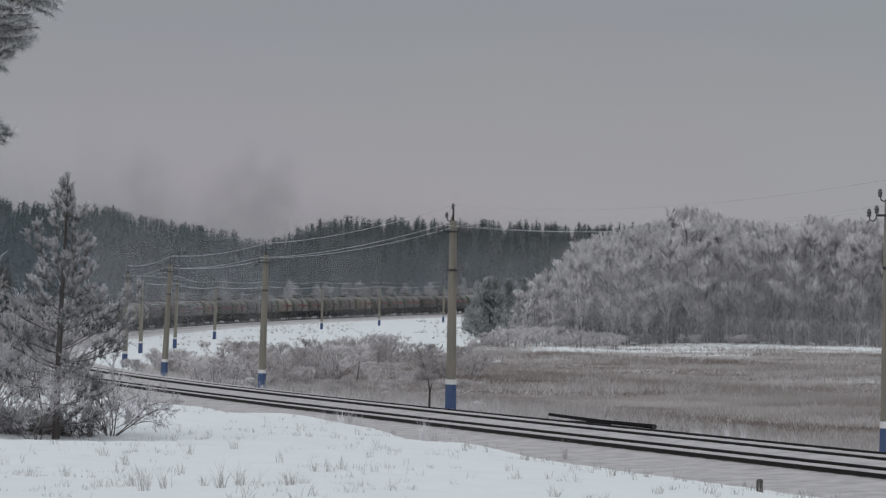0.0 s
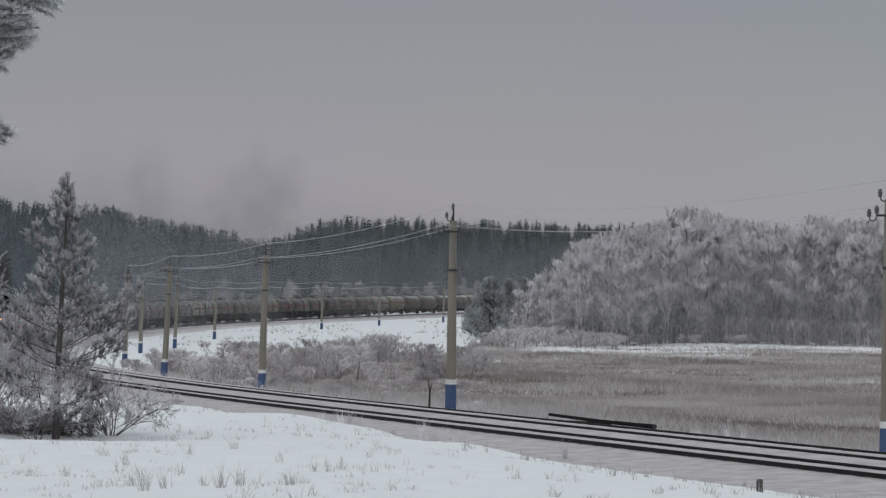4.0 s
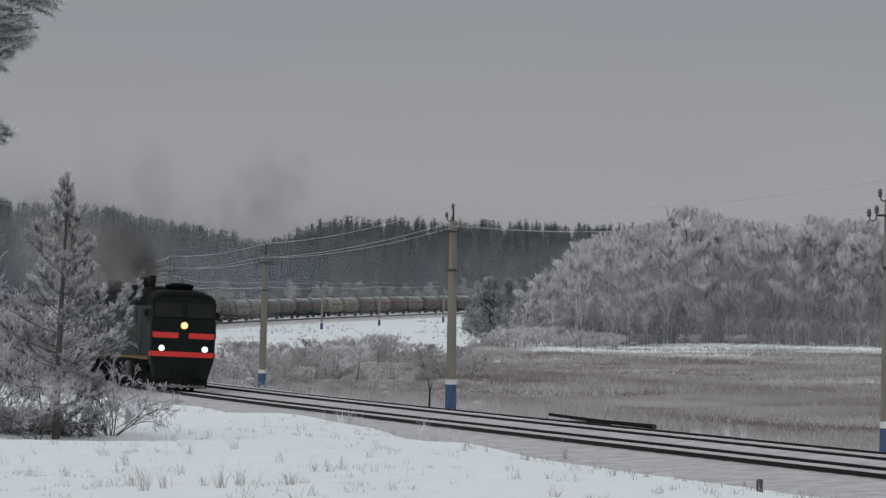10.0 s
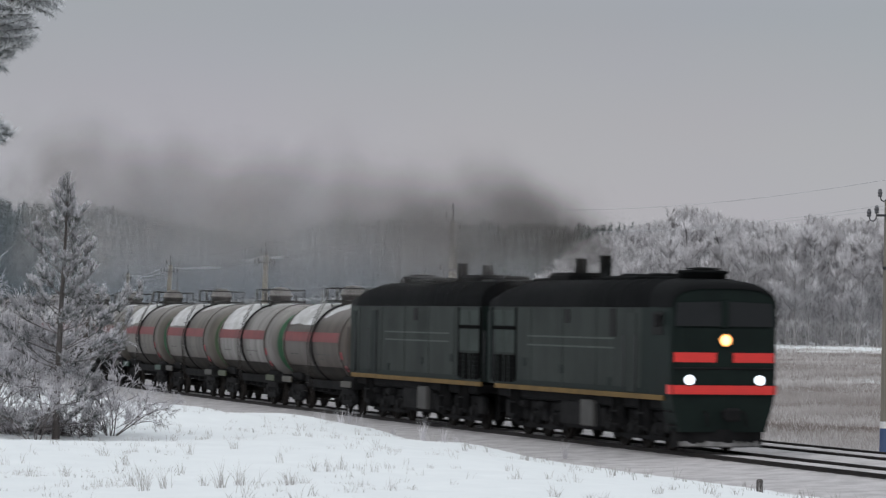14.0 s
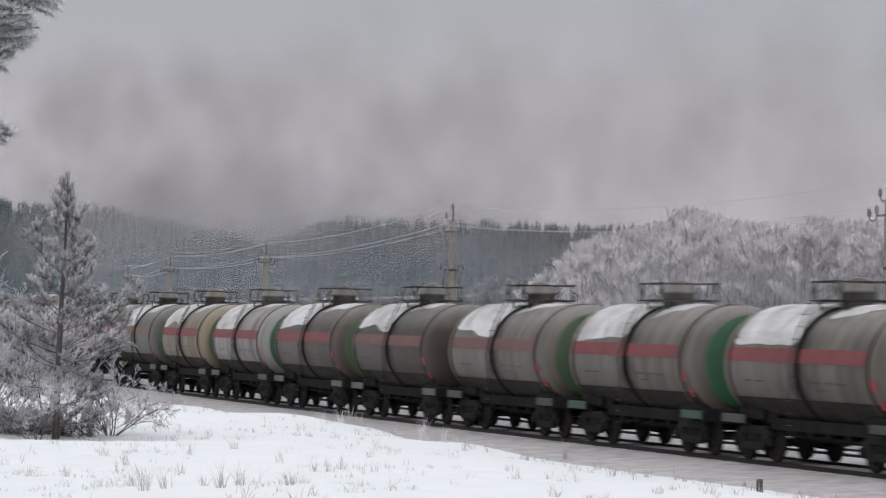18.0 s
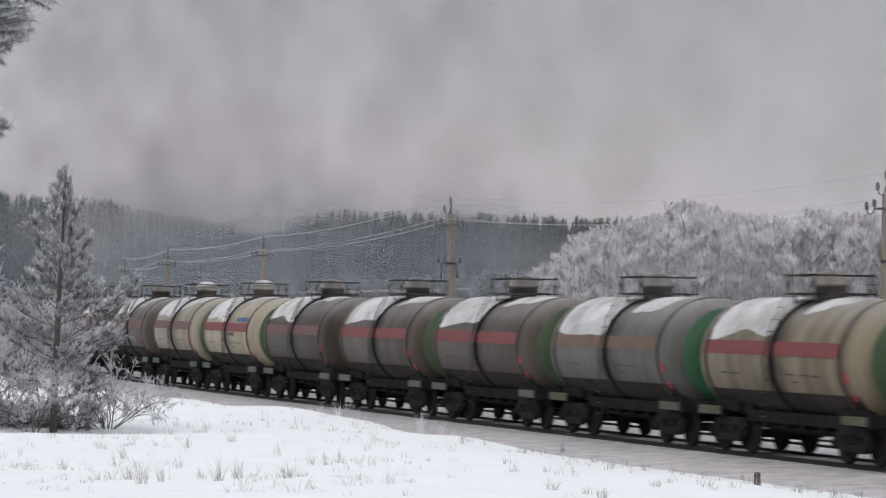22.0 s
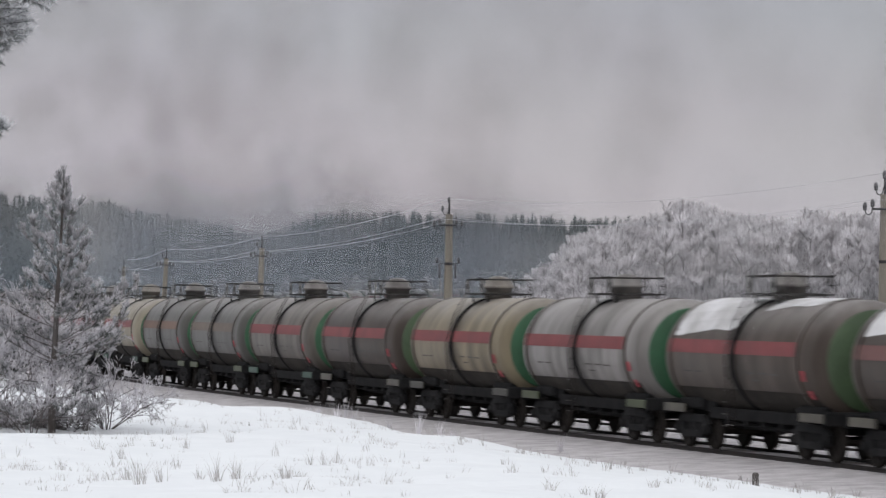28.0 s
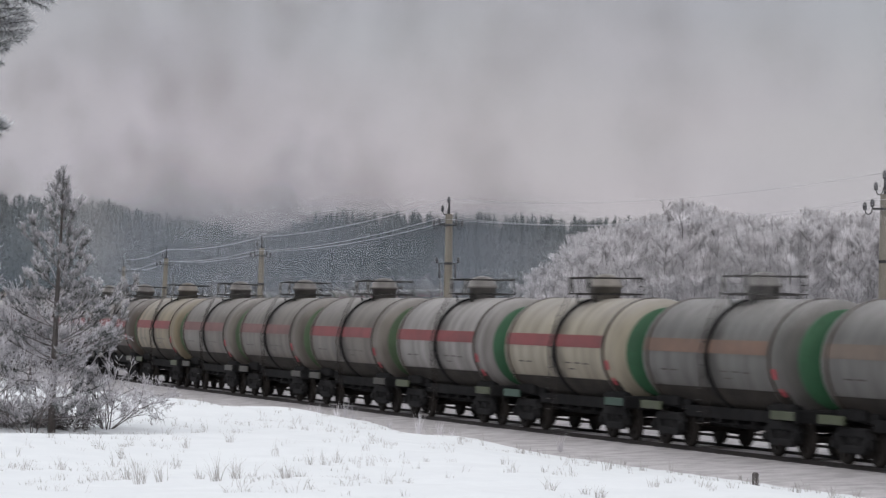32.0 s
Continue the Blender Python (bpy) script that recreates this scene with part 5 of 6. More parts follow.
def wood_undergrowth():
    """Dense bare brush that closes the birch wood between its trunks."""
    r = random.Random(35)
    g = Geo()
    for k in range(170):
        d = r.uniform(506, 540)
        x = across(r.uniform(985, 1680), d)
        z, hh, ww = h1(x, d), r.uniform(2.5, 6.5), r.uniform(1.2, 2.4)
        for _ in range(260):
            q = unit(r, 0.2) * ww * r.random() ** 0.5
            blade(g, (x + q.x, d + q.y, z + hh * r.random()), (r.uniform(-0.4, 0.4), r.uniform(-0.4, 0.4), 1.0), r.uniform(0.5, 1.1), 0.09, r)
    solid("wood_undergrowth", g, M_BIRCHIN, "dense bare brush among the birch trunks", "undergrowth", kind="stuff")


wood_undergrowth()


def lone_pine():
    """The bushy frosted pines before the birch wood."""
    r = random.Random(41)
    for px, d, h, wide in ((868, 448, 8.7, 3.0), (902, 560, 9.2, 2.4), (930, 590, 9.6, 1.8), (842, 540, 5.5, 2.0)):
        x = across(px, d)
        ob = thing("young_pine", "bushy young pine grey-green with frost", "tree", "young pines by the wood", at=pose(x, d, h1(x, d) - 0.1))
        part("trunk", Geo().tube([(0, 0, 0), (0.05, 0, h * 0.95)], [0.14, 0.02], 6, False), M_BARK, ob)
        g, gd = Geo(), Geo()
        for k in range(int(150 * wide)):
            f = r.random()
            limb = wide * (1 - f ** 1.5) ** 0.7 * r.uniform(0.6, 1.08) + 0.12
            a = r.uniform(0, math.tau)
            for q in range(4):
                u = (q + 1) / 4
                c = Vector((limb * u * math.cos(a), limb * u * math.sin(a), 0.25 + (h - 0.6) * f + 0.4 * limb * u))
                for _ in range(5):
                    d3 = Vector((math.cos(a) * 0.6 + r.uniform(-0.6, 0.6), math.sin(a) * 0.6 + r.uniform(-0.6, 0.6), r.uniform(0.0, 1)))
                    blade(g if u > 0.4 and r.random() < 0.85 else gd, c + unit(r) * 0.15, d3.normalized(), r.uniform(0.3, 0.6), 0.15, r)
        tagged(part("crown", g, M_PINEGREY, ob, "frosted needle crown"), kind="stuff")
        tagged(part("inner_needle_mass", gd, M_NEEDLE, ob, "darker green inner needles"), kind="stuff")


lone_pine()


def reed_field():
    r = np.random.default_rng(7)
    n = 105000
    d = np.exp(r.uniform(math.log(112), math.log(455), n))
    px = r.uniform(180, 1640, n)
    x = (px - 784) / F_LEN * d
    lat, _ = line_of(x, d)
    keep = (-lat > 9.0) & (r.random(n) < smooth(9.0, 12.5, -lat) + 0.12)
    bare = np.array([noise.noise(Vector((0.10 * a, 0.035 * b, 0.0))) + 0.6 * noise.noise(Vector((0.35 * a, 0.12 * b, 3.0))) for a, b in zip(x, d)])
    keep &= (bare < 0.75) & ~((d > 330) & (px < 830)) & ~((d > 365 + 22 * np.sin(x / 5) + 12 * np.sin(x / 1.7)) & (r.random(n) < 0.72)) & ~((d > 270) & (px < 420))
    x, d, lat, bare = x[keep], d[keep], lat[keep], bare[keep]
    z = height(x, d)
    g, gf = Geo(), Geo()
    rr = random.Random(8)
    for k in range(len(x)):
        edge = max(0.0, 1 - (-lat[k] - 9) / 15)
        tall = (0.24 + 0.14 * math.sin(0.21 * x[k] + 0.05 * d[k]) + 0.35 * max(0.0, bare[k]) + 0.22 * edge * rr.random()) * rr.uniform(0.7, 1.4) + 0.08
        rimed = rr.random() < (0.95 * edge if edge > 0.3 else max(0.04, 0.10 + 1.1 * bare[k]))
        for _ in range(3):
            p = (x[k] + rr.uniform(-0.25, 0.25), d[k] + rr.uniform(-0.4, 0.4), z[k] - 0.02)
            blade(gf if rimed else g, p, (rr.uniform(-0.7, 0.7), rr.uniform(-0.6, 0.6), 1.0), tall * rr.uniform(0.5, 1.1), 0.022 + 0.00011 * d[k], rr)
    field = thing("reed_field", "brownish dry reeds dusted with frost", "reeds", kind="stuff")
    tagged(part("dry_reeds", g, M_GRASS, field), kind="stuff")
    tagged(part("frosted_reeds", gf, M_RIMED, field, "reeds white with frost"), kind="stuff")


reed_field()


# ---------------------------------------------------------------- near trees
def needle_clump(g, p, d, r, length=0.13, n=12, width=0.012):
    for _ in range(n):
        e = (d * 0.8 + unit(r) * 0.75).normalized()
        blade(g, p, e, length * r.uniform(0.6, 1.15), width, r)


def near_pine():
    """The frosted young pine on the bank."""
    r = random.Random(3)
    d0 = 91.0
    x0 = across(103, d0)
    ob = thing("pine_tree", "young pine with snow-frosted needles on the bank", "tree", at=pose(x0, d0, h1(x0, d0) - 0.08))
    H = 6.78
    stem = [(0, 0, 0), (0.03, 0, 1.5), (0.10, 0, 3.5), (0.19, 0, 5.4), (0.22, 0, H)]
    part("trunk", Geo().tube(stem, [0.105, 0.085, 0.06, 0.032, 0.008], 10, False), M_BARK, ob, "dark frosted trunk")
    limbs, crown, rime = Geo(), Geo(), Geo()

    def shoot(a, b, thick=1.0):
        """A twig end ringed with frosted needles, like a bottle brush."""
        limbs.tube([a, b], [0.006, 0.003], 3, False)
        ax = (b - a).normalized()
        for k in range(9):
            p = a.lerp(b, 0.1 + 0.9 * k / 8)
            for _ in range(7):
                e = (unit(r) + ax * 0.8).normalized()
                white = k > 1 and e.z > -0.25 and r.random() < 0.78
                blade(rime if white else crown, p, e, r.uniform(0.06, 0.12) * thick, 0.024 if white else 0.02, r)

    def branch(p, v, ln, level, curl):
        """A limb that curls upwards to its end, with side limbs and brushes on its outer part."""
        pts = [p]
        d = v.normalized()
        for k in range(4):
            d = (d + Vector((0, 0, curl)) + unit(r) * 0.10).normalized()
            pts.append(pts[-1] + d * ln / 4)
        rad = 0.016 if level == 0 else 0.008
        limbs.tube(pts, [rad, 0.85 * rad, 0.65 * rad, 0.45 * rad, 0.25 * rad], 4, False)
        side = Vector((-d.y, d.x, 0))
        if level == 0 and ln > 0.45:
            for k in range(1 + int(2.8 * ln)):
                u = r.uniform(0.30, 0.95)
                i = min(3, int(4 * u))
                b = pts[i].lerp(pts[i + 1], 4 * u - i)
                w = v.normalized() * r.uniform(0.5, 1.0) + side * r.choice((-1, 1)) * r.uniform(0.4, 1.0) + Vector((0, 0, r.uniform(-0.05, 0.45)))
                branch(b, w, ln * r.uniform(0.22, 0.42) * (1.15 - 0.5 * u) + 0.10, 1, 0.22)
        for k in range(2 + int(4.2 * ln)):
            u = r.uniform(0.45, 1.0)
            i = min(3, int(4 * u))
            b = pts[i].lerp(pts[i + 1], min(1.0, 4 * u - i))
            shoot(b, b + (d + unit(r) * 0.75 + Vector((0, 0, 0.30))).normalized() * r.uniform(0.13, 0.24))
        shoot(pts[-1] - d * 0.08, pts[-1] + (d + Vector((0, 0, 0.3))).normalized() * 0.18, 1.15)
    z = 0.45
    whorl = 0
    while z < H - 0.45:
        f = z / H
        cx = np.interp(z, (0, 1.5, 3.5, 5.4, H), (0, 0.03, 0.1, 0.19, 0.22))
        n = 6 if z < 3.6 else 5
        for j in range(n):
            a = math.tau * (j + r.uniform(-0.35, 0.35)) / n + 0.9 * whorl
            if r.random() < 0.12:
                continue
            ln = np.interp(f, (0, 0.25, 0.42, 0.62, 0.8, 0.92, 1.0), (1.5, 1.9, 1.95, 1.2, 0.62, 0.28, 0.12)) * r.uniform(0.5, 1.15)
            rise = np.interp(f, (0, 0.3, 0.6, 1.0), (-0.15, 0.05, 0.45, 1.1)) + r.uniform(-0.12, 0.18)
            branch(Vector((cx, 0, z + r.uniform(-0.1, 0.1))), Vector((math.cos(a), math.sin(a), rise)), ln, 0, 0.13)
        z += np.interp(f, (0, 0.6, 1.0), (0.50, 0.42, 0.30)) * r.uniform(0.8, 1.2)
        whorl += 1
    for k in range(7):                                    # candles round the leader
        a, z = 0.9 * k, H - 0.95 + 0.13 * k
        shoot(Vector((0.2, 0, z)), Vector((0.2 + 0.16 * math.cos(a), 0.16 * math.sin(a), z + 0.3)))
    shoot(Vector((0.21, 0, H - 0.3)), Vector((0.22, 0, H + 0.06)))
    for k in range(16):
        needle_clump(crown, Vector((0.2 + r.uniform(-0.03, 0.03), 0, H - 0.6 + 0.045 * k)), Vector((0, 0, 1)), r, 0.14, 9, 0.013)
    tagged(part("limb_work", limbs, M_TWIG, ob), kind="stuff")
    tagged(part("crown", crown, M_NEEDLE, ob, "frosted green-grey needles"), kind="stuff")
    tagged(part("rime", rime, M_FROST, ob, "white hoar frost on the shoots"), kind="stuff")


near_pine()


def twig_bush(name, label, px, d, h, wide, seed, stems, frost_from, mat=None, lean=0.0, thick=0.018, wild=0.75, up=1.0):
    """A bare bush: stems fork three times, the upper twigs furred with frost."""
    r = random.Random(seed)
    x0 = across(px, d)
    ob = thing(name, label, "bush", at=pose(x0, d, h1(x0, d) - 0.05))
    wood, frost = Geo(), Geo()

    def grow(p, v, ln, rad, level):
        q = p + v * ln
        bend = p.lerp(q, 0.5) + unit(r) * ln * 0.07
        g = frost if level >= frost_from and r.random() < 0.35 + 0.6 * min(1, q.z / (0.5 * h)) else wood
        g.tube([p, bend, q], [rad, rad * 0.85, rad * 0.65], 3 if level > 1 else 5, False)
        if level >= 3 and g is frost:
            for _ in range(4):
                blade(frost, p.lerp(q, r.random()), (v + unit(r) * 1.2).normalized(), r.uniform(0.04, 0.10), 0.016, r)
        if level >= 5 or ln < 0.07:
            return
        for k in range(r.choice((2, 3, 3)) if level else 4):
            u = r.uniform(0.35, 1.0)
            b = p.lerp(bend, u * 2) if u < 0.5 else bend.lerp(q, u * 2 - 1)
            w = (v + unit(r) * wild + Vector((lean * 0.2, 0, 0.12))).normalized()
            grow(b, w, ln * r.uniform(0.52, 0.78), max(0.0055, rad * 0.6), level + 1)
    for k in range(stems):
        a = math.tau * k / stems + r.uniform(-0.3, 0.3)
        k1 = r.uniform(0.2, 2.0)
        v = Vector((math.cos(a) * wide / h * k1 + lean, math.sin(a) * wide / h * k1, up)).normalized()
        grow(Vector((0.1 * math.cos(a), 0.1 * math.sin(a), 0)), v, h * r.uniform(0.30, 0.48), thick, 0)
    tagged(part("stem_growth", wood, M_TWIG, ob, "dark bare stems"), kind="stuff")
    tagged(part("frosted_twig_mass", frost, mat or M_FROST, ob, "twigs furred with white frost"), kind="stuff")


twig_bush("frosted_bush", "tall bare bush thick with white hoar frost", 8, 93.0, 4.5, 1.7, 1, 5, 2)
twig_bush("frosted_bush", "tall bare bush thick with white hoar frost", -52, 90.0, 4.2, 1.6, 2, 7, 2)
twig_bush("frosted_bush", "bare bush with frosted upper twigs", 66, 90.0, 2.7, 1.9, 4, 5, 2)
twig_bush("frosted_bush", "low bush with white frosted twigs beside the pine", 200, 92.0, 2.1, 1.3, 5, 8, 2, wild=1.0, up=0.7)
twig_bush("frosted_bush", "bare bush furred white with frost", 92, 95.0, 3.9, 1.3, 12, 5, 2)
twig_bush("frosted_bush", "bare bush furred white with frost", -18, 96.0, 4.3, 1.6, 13, 7, 2)
twig_bush("bare_bush", "low bare bush with dark stems by the pine", 45, 92.5, 1.3, 2.4, 6, 20, 5, thick=0.016, wild=1.25, up=0.35)
twig_bush("bare_bush", "low bare bush with dark stems by the pine", 140, 92.0, 1.1, 1.2, 7, 14, 5, thick=0.014, wild=1.25, up=0.35)


def overhanging_pine():
    """A tall pine beside the camera, of which only two boughs reach into view."""
    r = random.Random(9)
    d0, x0 = 31.0, -5.3
    z0 = h1(x0, d0)
    ob = thing("tall_pine", "tall pine whose frosted boughs hang into view", "tree", at=pose(x0, d0, z0 - 0.1))
    part("trunk", Geo().tube([(0, 0, 0), (0.1, 0, 4), (0.05, 0, 9)], [0.2, 0.16, 0.06], 10, False), M_BARK, ob)
    def spot(px, py):
        return Vector((across(px, d0) - x0, 0, CAM_H + (545 - py) * d0 / F_LEN - z0 + 0.1))
    boughs = (((-130, 60), ((-60, 64, 66, 46), (-60, 90, 48, 74), (-50, 108, 26, 92), (-45, 30, 58, 28), (-40, 10, 34, 6), (-30, 50, 40, 58), (-20, 78, 60, 62), (-50, 40, 20, 30))),
              ((-80, -20), ((15, -8, 98, 10), (38, -22, 106, -4), (0, -20, 70, -8), (-10, 8, 60, 12))),
              ((-120, 140), ((-50, 118, 10, 120), (-50, 106, 26, 98))),
              ((-120, 230), ((-44, 214, 10, 228), (-34, 236, 24, 238), (-34, 252, 6, 246), (-40, 200, 2, 210))))
    for foot, shoots in boughs:
        limbs, g, rime = Geo(), Geo(), Geo()
        root = spot(*foot)
        limbs.tube([Vector((0.08, 0, root.z - 0.3)), root], [0.03, 0.02], 6, False)
        extra = []
        for ax, ay, bx, by in shoots:
            for _ in range(3):
                j = [r.uniform(-14, 14) for _ in range(4)]
                extra.append((ax + j[0], ay + j[1], min(bx - abs(j[2]), bx), by + j[3]))
        for ax, ay, bx, by in list(shoots) + extra:
            a, b = spot(ax, ay) + Vector((0, r.uniform(-0.2, 0.2), 0)), spot(bx, by) + Vector((0, r.uniform(-0.25, 0.25), 0))
            b.x -= 0.03
            limbs.tube([root, a, b], [0.010, 0.006, 0.003], 5, False)
            ax_ = (b - a).normalized()
            under = 0.35 if ay > foot[1] + 30 else 0.82
            for k in range(240):
                u = 0.05 + 0.95 * (k + r.random()) / 240
                side = unit(r)
                e = (ax_ * r.uniform(0.8, 1.6) + side).normalized()
                white = side.z > -0.5 and r.random() < under
                blade(rime if white else g, a.lerp(b, u), e, r.uniform(0.05, 0.10), 0.016 if white else 0.008, r)
        bough = part("bough", limbs, M_BARK, ob)
        tagged(part("needles", g, M_NEEDLE, bough, "frosted green needles"), kind="stuff")
        tagged(part("rime", rime, M_THICKRIME, bough, "white hoar frost on the needles"), kind="stuff")


overhanging_pine()


# ---------------------------------------------------------------- small things by the line
def tuft(g, x, y, z, h, n, spread, width, r):
    """A tuft of dry stalks: each bends over halfway, and some carry short side sprigs."""
    for _ in range(n):
        a = r.uniform(0, math.tau)
        k = spread * r.random() ** 0.7
        ln = h * r.uniform(0.45, 1.05)
        p = Vector((x + r.uniform(-0.5, 0.5) * spread * 0.3, y + r.uniform(-0.5, 0.5) * spread * 0.3, z))
        d1 = Vector((k * math.cos(a), k * math.sin(a), 1)).normalized()
        d2 = Vector((1.9 * k * math.cos(a), 1.9 * k * math.sin(a), 0.75)).normalized()
        m = p + d1 * ln * 0.55
        w = Vector((width / 2, 0, 0))
        i = len(g.v)
        g.v += [tuple(p - w), tuple(p + w), tuple(m + w * 0.7), tuple(m - w * 0.7), tuple(m + d2 * ln * 0.5)]
        g.f += [(i, i + 1, i + 2, i + 3), (i + 3, i + 2, i + 4)]
        g.s += [False, False]
        if r.random() < 0.5:
            for _ in range(3):
                blade(g, p.lerp(m, r.uniform(0.4, 1.0)), (d2 + unit(r) * 0.8).normalized(), ln * r.uniform(0.15, 0.32), width * 0.9, r)


def weeds():
    r = random.Random(17)
    g = Geo()
    for k in range(900):                                  # thin stalks all over the bank
        d = r.uniform(60, 112)
        px = r.uniform(-30, 1500) if r.random() < 0.55 else r.uniform(-30, 700)
        x = across(px, d)
        lat, _ = line_of(x, d)
        if lat[0] < 5.0 or (px > 760 and d < 80 and r.random() < 0.5):
            continue
        if noise.noise(Vector((0.35 * x, 0.2 * d, 2.0))) < -0.12:
            continue
        big = r.random() < 0.22
        tuft(g, x, d, h1(x, d) - 0.03, r.uniform(0.10, 0.24) * (1.9 if big else 1), r.randint(3, 8), 0.7, 0.008 if big else 0.007, r)
    for px, d, h, n in ((262, 63.5, 0.62, 46), (240, 65, 0.45, 30), (300, 64, 0.42, 34), (395, 63, 0.55, 46), (430, 64, 0.48, 34), (365, 64.5, 0.35, 24), (520, 64, 0.36, 34), (545, 66, 0.28, 22), (560, 73, 0.36, 26), (610, 74, 0.4, 26),
                        (590, 73, 0.3, 18), (500, 78, 0.42, 18), (1075, 62.5, 0.30, 44), (1050, 63, 0.2, 24), (985, 63.5, 0.30, 34), (1170, 66, 0.24, 30), (1195, 67, 0.2, 22), (920, 71, 0.3, 20), (905, 76, 0.26, 18), (975, 73, 0.25, 18),
                        (1260, 66, 0.24, 20), (1310, 66.5, 0.22, 16), (230, 76, 0.4, 26), (190, 78, 0.34, 22), (120, 70, 0.34, 26), (60, 69, 0.32, 22), (340, 80, 0.36, 26), (420, 84, 0.36, 26), (700, 64, 0.2, 14), (740, 65, 0.18, 10)):
        x = across(px, d)
        tuft(g, x, d, h1(x, d) - 0.03, 1.1 * h, int(0.5 * n), 0.6, 0.0085, r)
    for k in range(420):                                  # frosted stalks close to the line
        s = r.uniform(-75, 45)
        p = track(s, r.choice((r.uniform(4.4, 6.4), r.uniform(4.6, 8.0), r.uniform(-9.6, -7.4), r.uniform(-11, -8))))
        tuft(g, p.x, p.y, h1(p.x, p.y) - 0.03, r.uniform(0.14, 0.42), r.randint(3, 8), 0.5, 0.013, r)
    solid("dry_weeds", g, M_WEED, "thin dry stalks poking through the snow", "weeds", kind="stuff")
    g = Geo()
    for px, d, h in ((622, 112, 1.0), (608, 113, 0.8), (636, 112, 0.8), (752, 106, 0.95), (790, 106, 0.75), (812, 106, 0.5), (700, 108, 0.5), (1003, 96, 0.8), (560, 114, 0.5), (575, 114, 0.6), (655, 111, 0.5), (1290, 118, 0.9),
                     (1320, 117, 1.0), (1345, 118, 0.7), (1270, 120, 0.6), (1500, 112, 0.6), (1240, 121, 0.5), (250, 101, 1.2), (232, 100, 0.9), (268, 102, 0.9)):
        x = across(px, d)
        tuft(g, x, d, h1(x, d) - 0.03, 0.95 * h, 22, 0.26, 0.014, r)
    solid("frosted_weeds", g, M_FROST, "white frosted weed stalks by the ballast", "weeds", kind="stuff")


weeds()


def embankment_tufts():
    """Rimed grass through the snow of the far embankment and the open snow below it."""
    r = random.Random(23)
    g = Geo()
    for k in range(1500):
        s = r.uniform(-760, -330)
        p = track(s, -r.uniform(8.5, 60))
        if p.y < 300 or noise.noise(Vector((0.06 * p.x, 0.03 * p.y, 1.0))) < -0.05:
            continue
        tuft(g, p.x, p.y, h1(p.x, p.y) - 0.03, r.uniform(0.2, 0.75), r.randint(5, 10), 1.0, 0.055, r)
    solid("embankment_grass", g, M_RIMED, "rimed dry grass tufts on the snowy embankment", "grass", kind="stuff")


embankment_tufts()


def lineside_things():
    # a long dark pole left lying beyond the second line
    a, b = Vector((4.0, 131.0, 0)), Vector((7.3, 121.8, 0))
    a.z, b.z = h1(a.x, a.y) + 0.17, h1(b.x, b.y) + 0.12
    ob = thing("lying_pole", "long black tarred pole lying beside the track", "pole")
    part("shaft", Geo().tube([a, a.lerp(b, 0.5) - Vector((0, 0, 0.03)), b], [0.055, 0.065, 0.08], 12), M_BLACK, ob)
    c = (b - a).normalized()
    part("end_ring", Geo().tube([b, b + c * 0.03], [0.086, 0.086], 12), M_IRON, ob)
    ob2 = thing("lying_pole", "shorter dark tarred pole lying on the snow", "pole")
    a2, b2 = Vector((3.6, 130.4, 0)), Vector((5.9, 124.0, 0))
    a2.z, b2.z = h1(a2.x, a2.y) + 0.05, h1(b2.x, b2.y) + 0.05
    part("shaft", Geo().tube([a2, b2], [0.05, 0.06], 10), M_BLACK, ob2)
    # a forked stake by the pole
    x = across(763, 146)
    z = h1(x, 146) - 0.1
    g = Geo().tube([(0, 0, 0), (0.02, 0, 0.75), (-0.06, 0, 1.32)], [0.05, 0.04, 0.02], 6).tube([(0.02, 0, 0.75), (0.12, 0, 1.15)], [0.035, 0.015], 6)
    solid("forked_stake", g, M_BARK, "dark forked wooden stake in the snow", "stake", at=pose(x, 146, z))
    # a short post near the foot of the bank
    x = across(1349, 71.5)
    solid("short_post", Geo().box(0, 0, 0.14, 0.13, 0.12, 0.36, 0.03), M_BARK, "short weathered wooden post in the snow", "post", at=pose(x, 71.5, h1(x, 71.5) - 0.02))
    # snow-capped stump beside a pole
    x = across(447, 207)
    st = thing("tree_stump", "snow-capped tree stump beside a telegraph pole", "stump", at=pose(x, 207, h1(x, 207) - 0.1))
    part("stump", Geo().lathe([(0, 0.42), (0.3, 0.34), (0.75, 0.30), (0.8, 0.1)], "z", 12), M_BARK, st)
    part("snow_cap", Geo().lathe([(0.70, 0.33), (0.76, 0.35), (0.86, 0.27), (0.91, 0.05)], "z", 14), M_OLDSNOW, st)
    # a white snow-covered tuft in the reeds
    x = across(846, 176)
    solid("snow_hummock", Geo().lathe([(0, 0.36), (0.12, 0.34), (0.26, 0.2), (0.30, 0.03)], "z", 14).lathe([(0, 0.3), (0.1, 0.26), (0.2, 0.05)], "z", 12, (0.34, 0, 0)), M_SNOW, "snow-covered tussock among the reeds", "tussock", at=pose(x, 176, h1(x, 176) - 0.05, 6, 0, 20))


lineside_things()


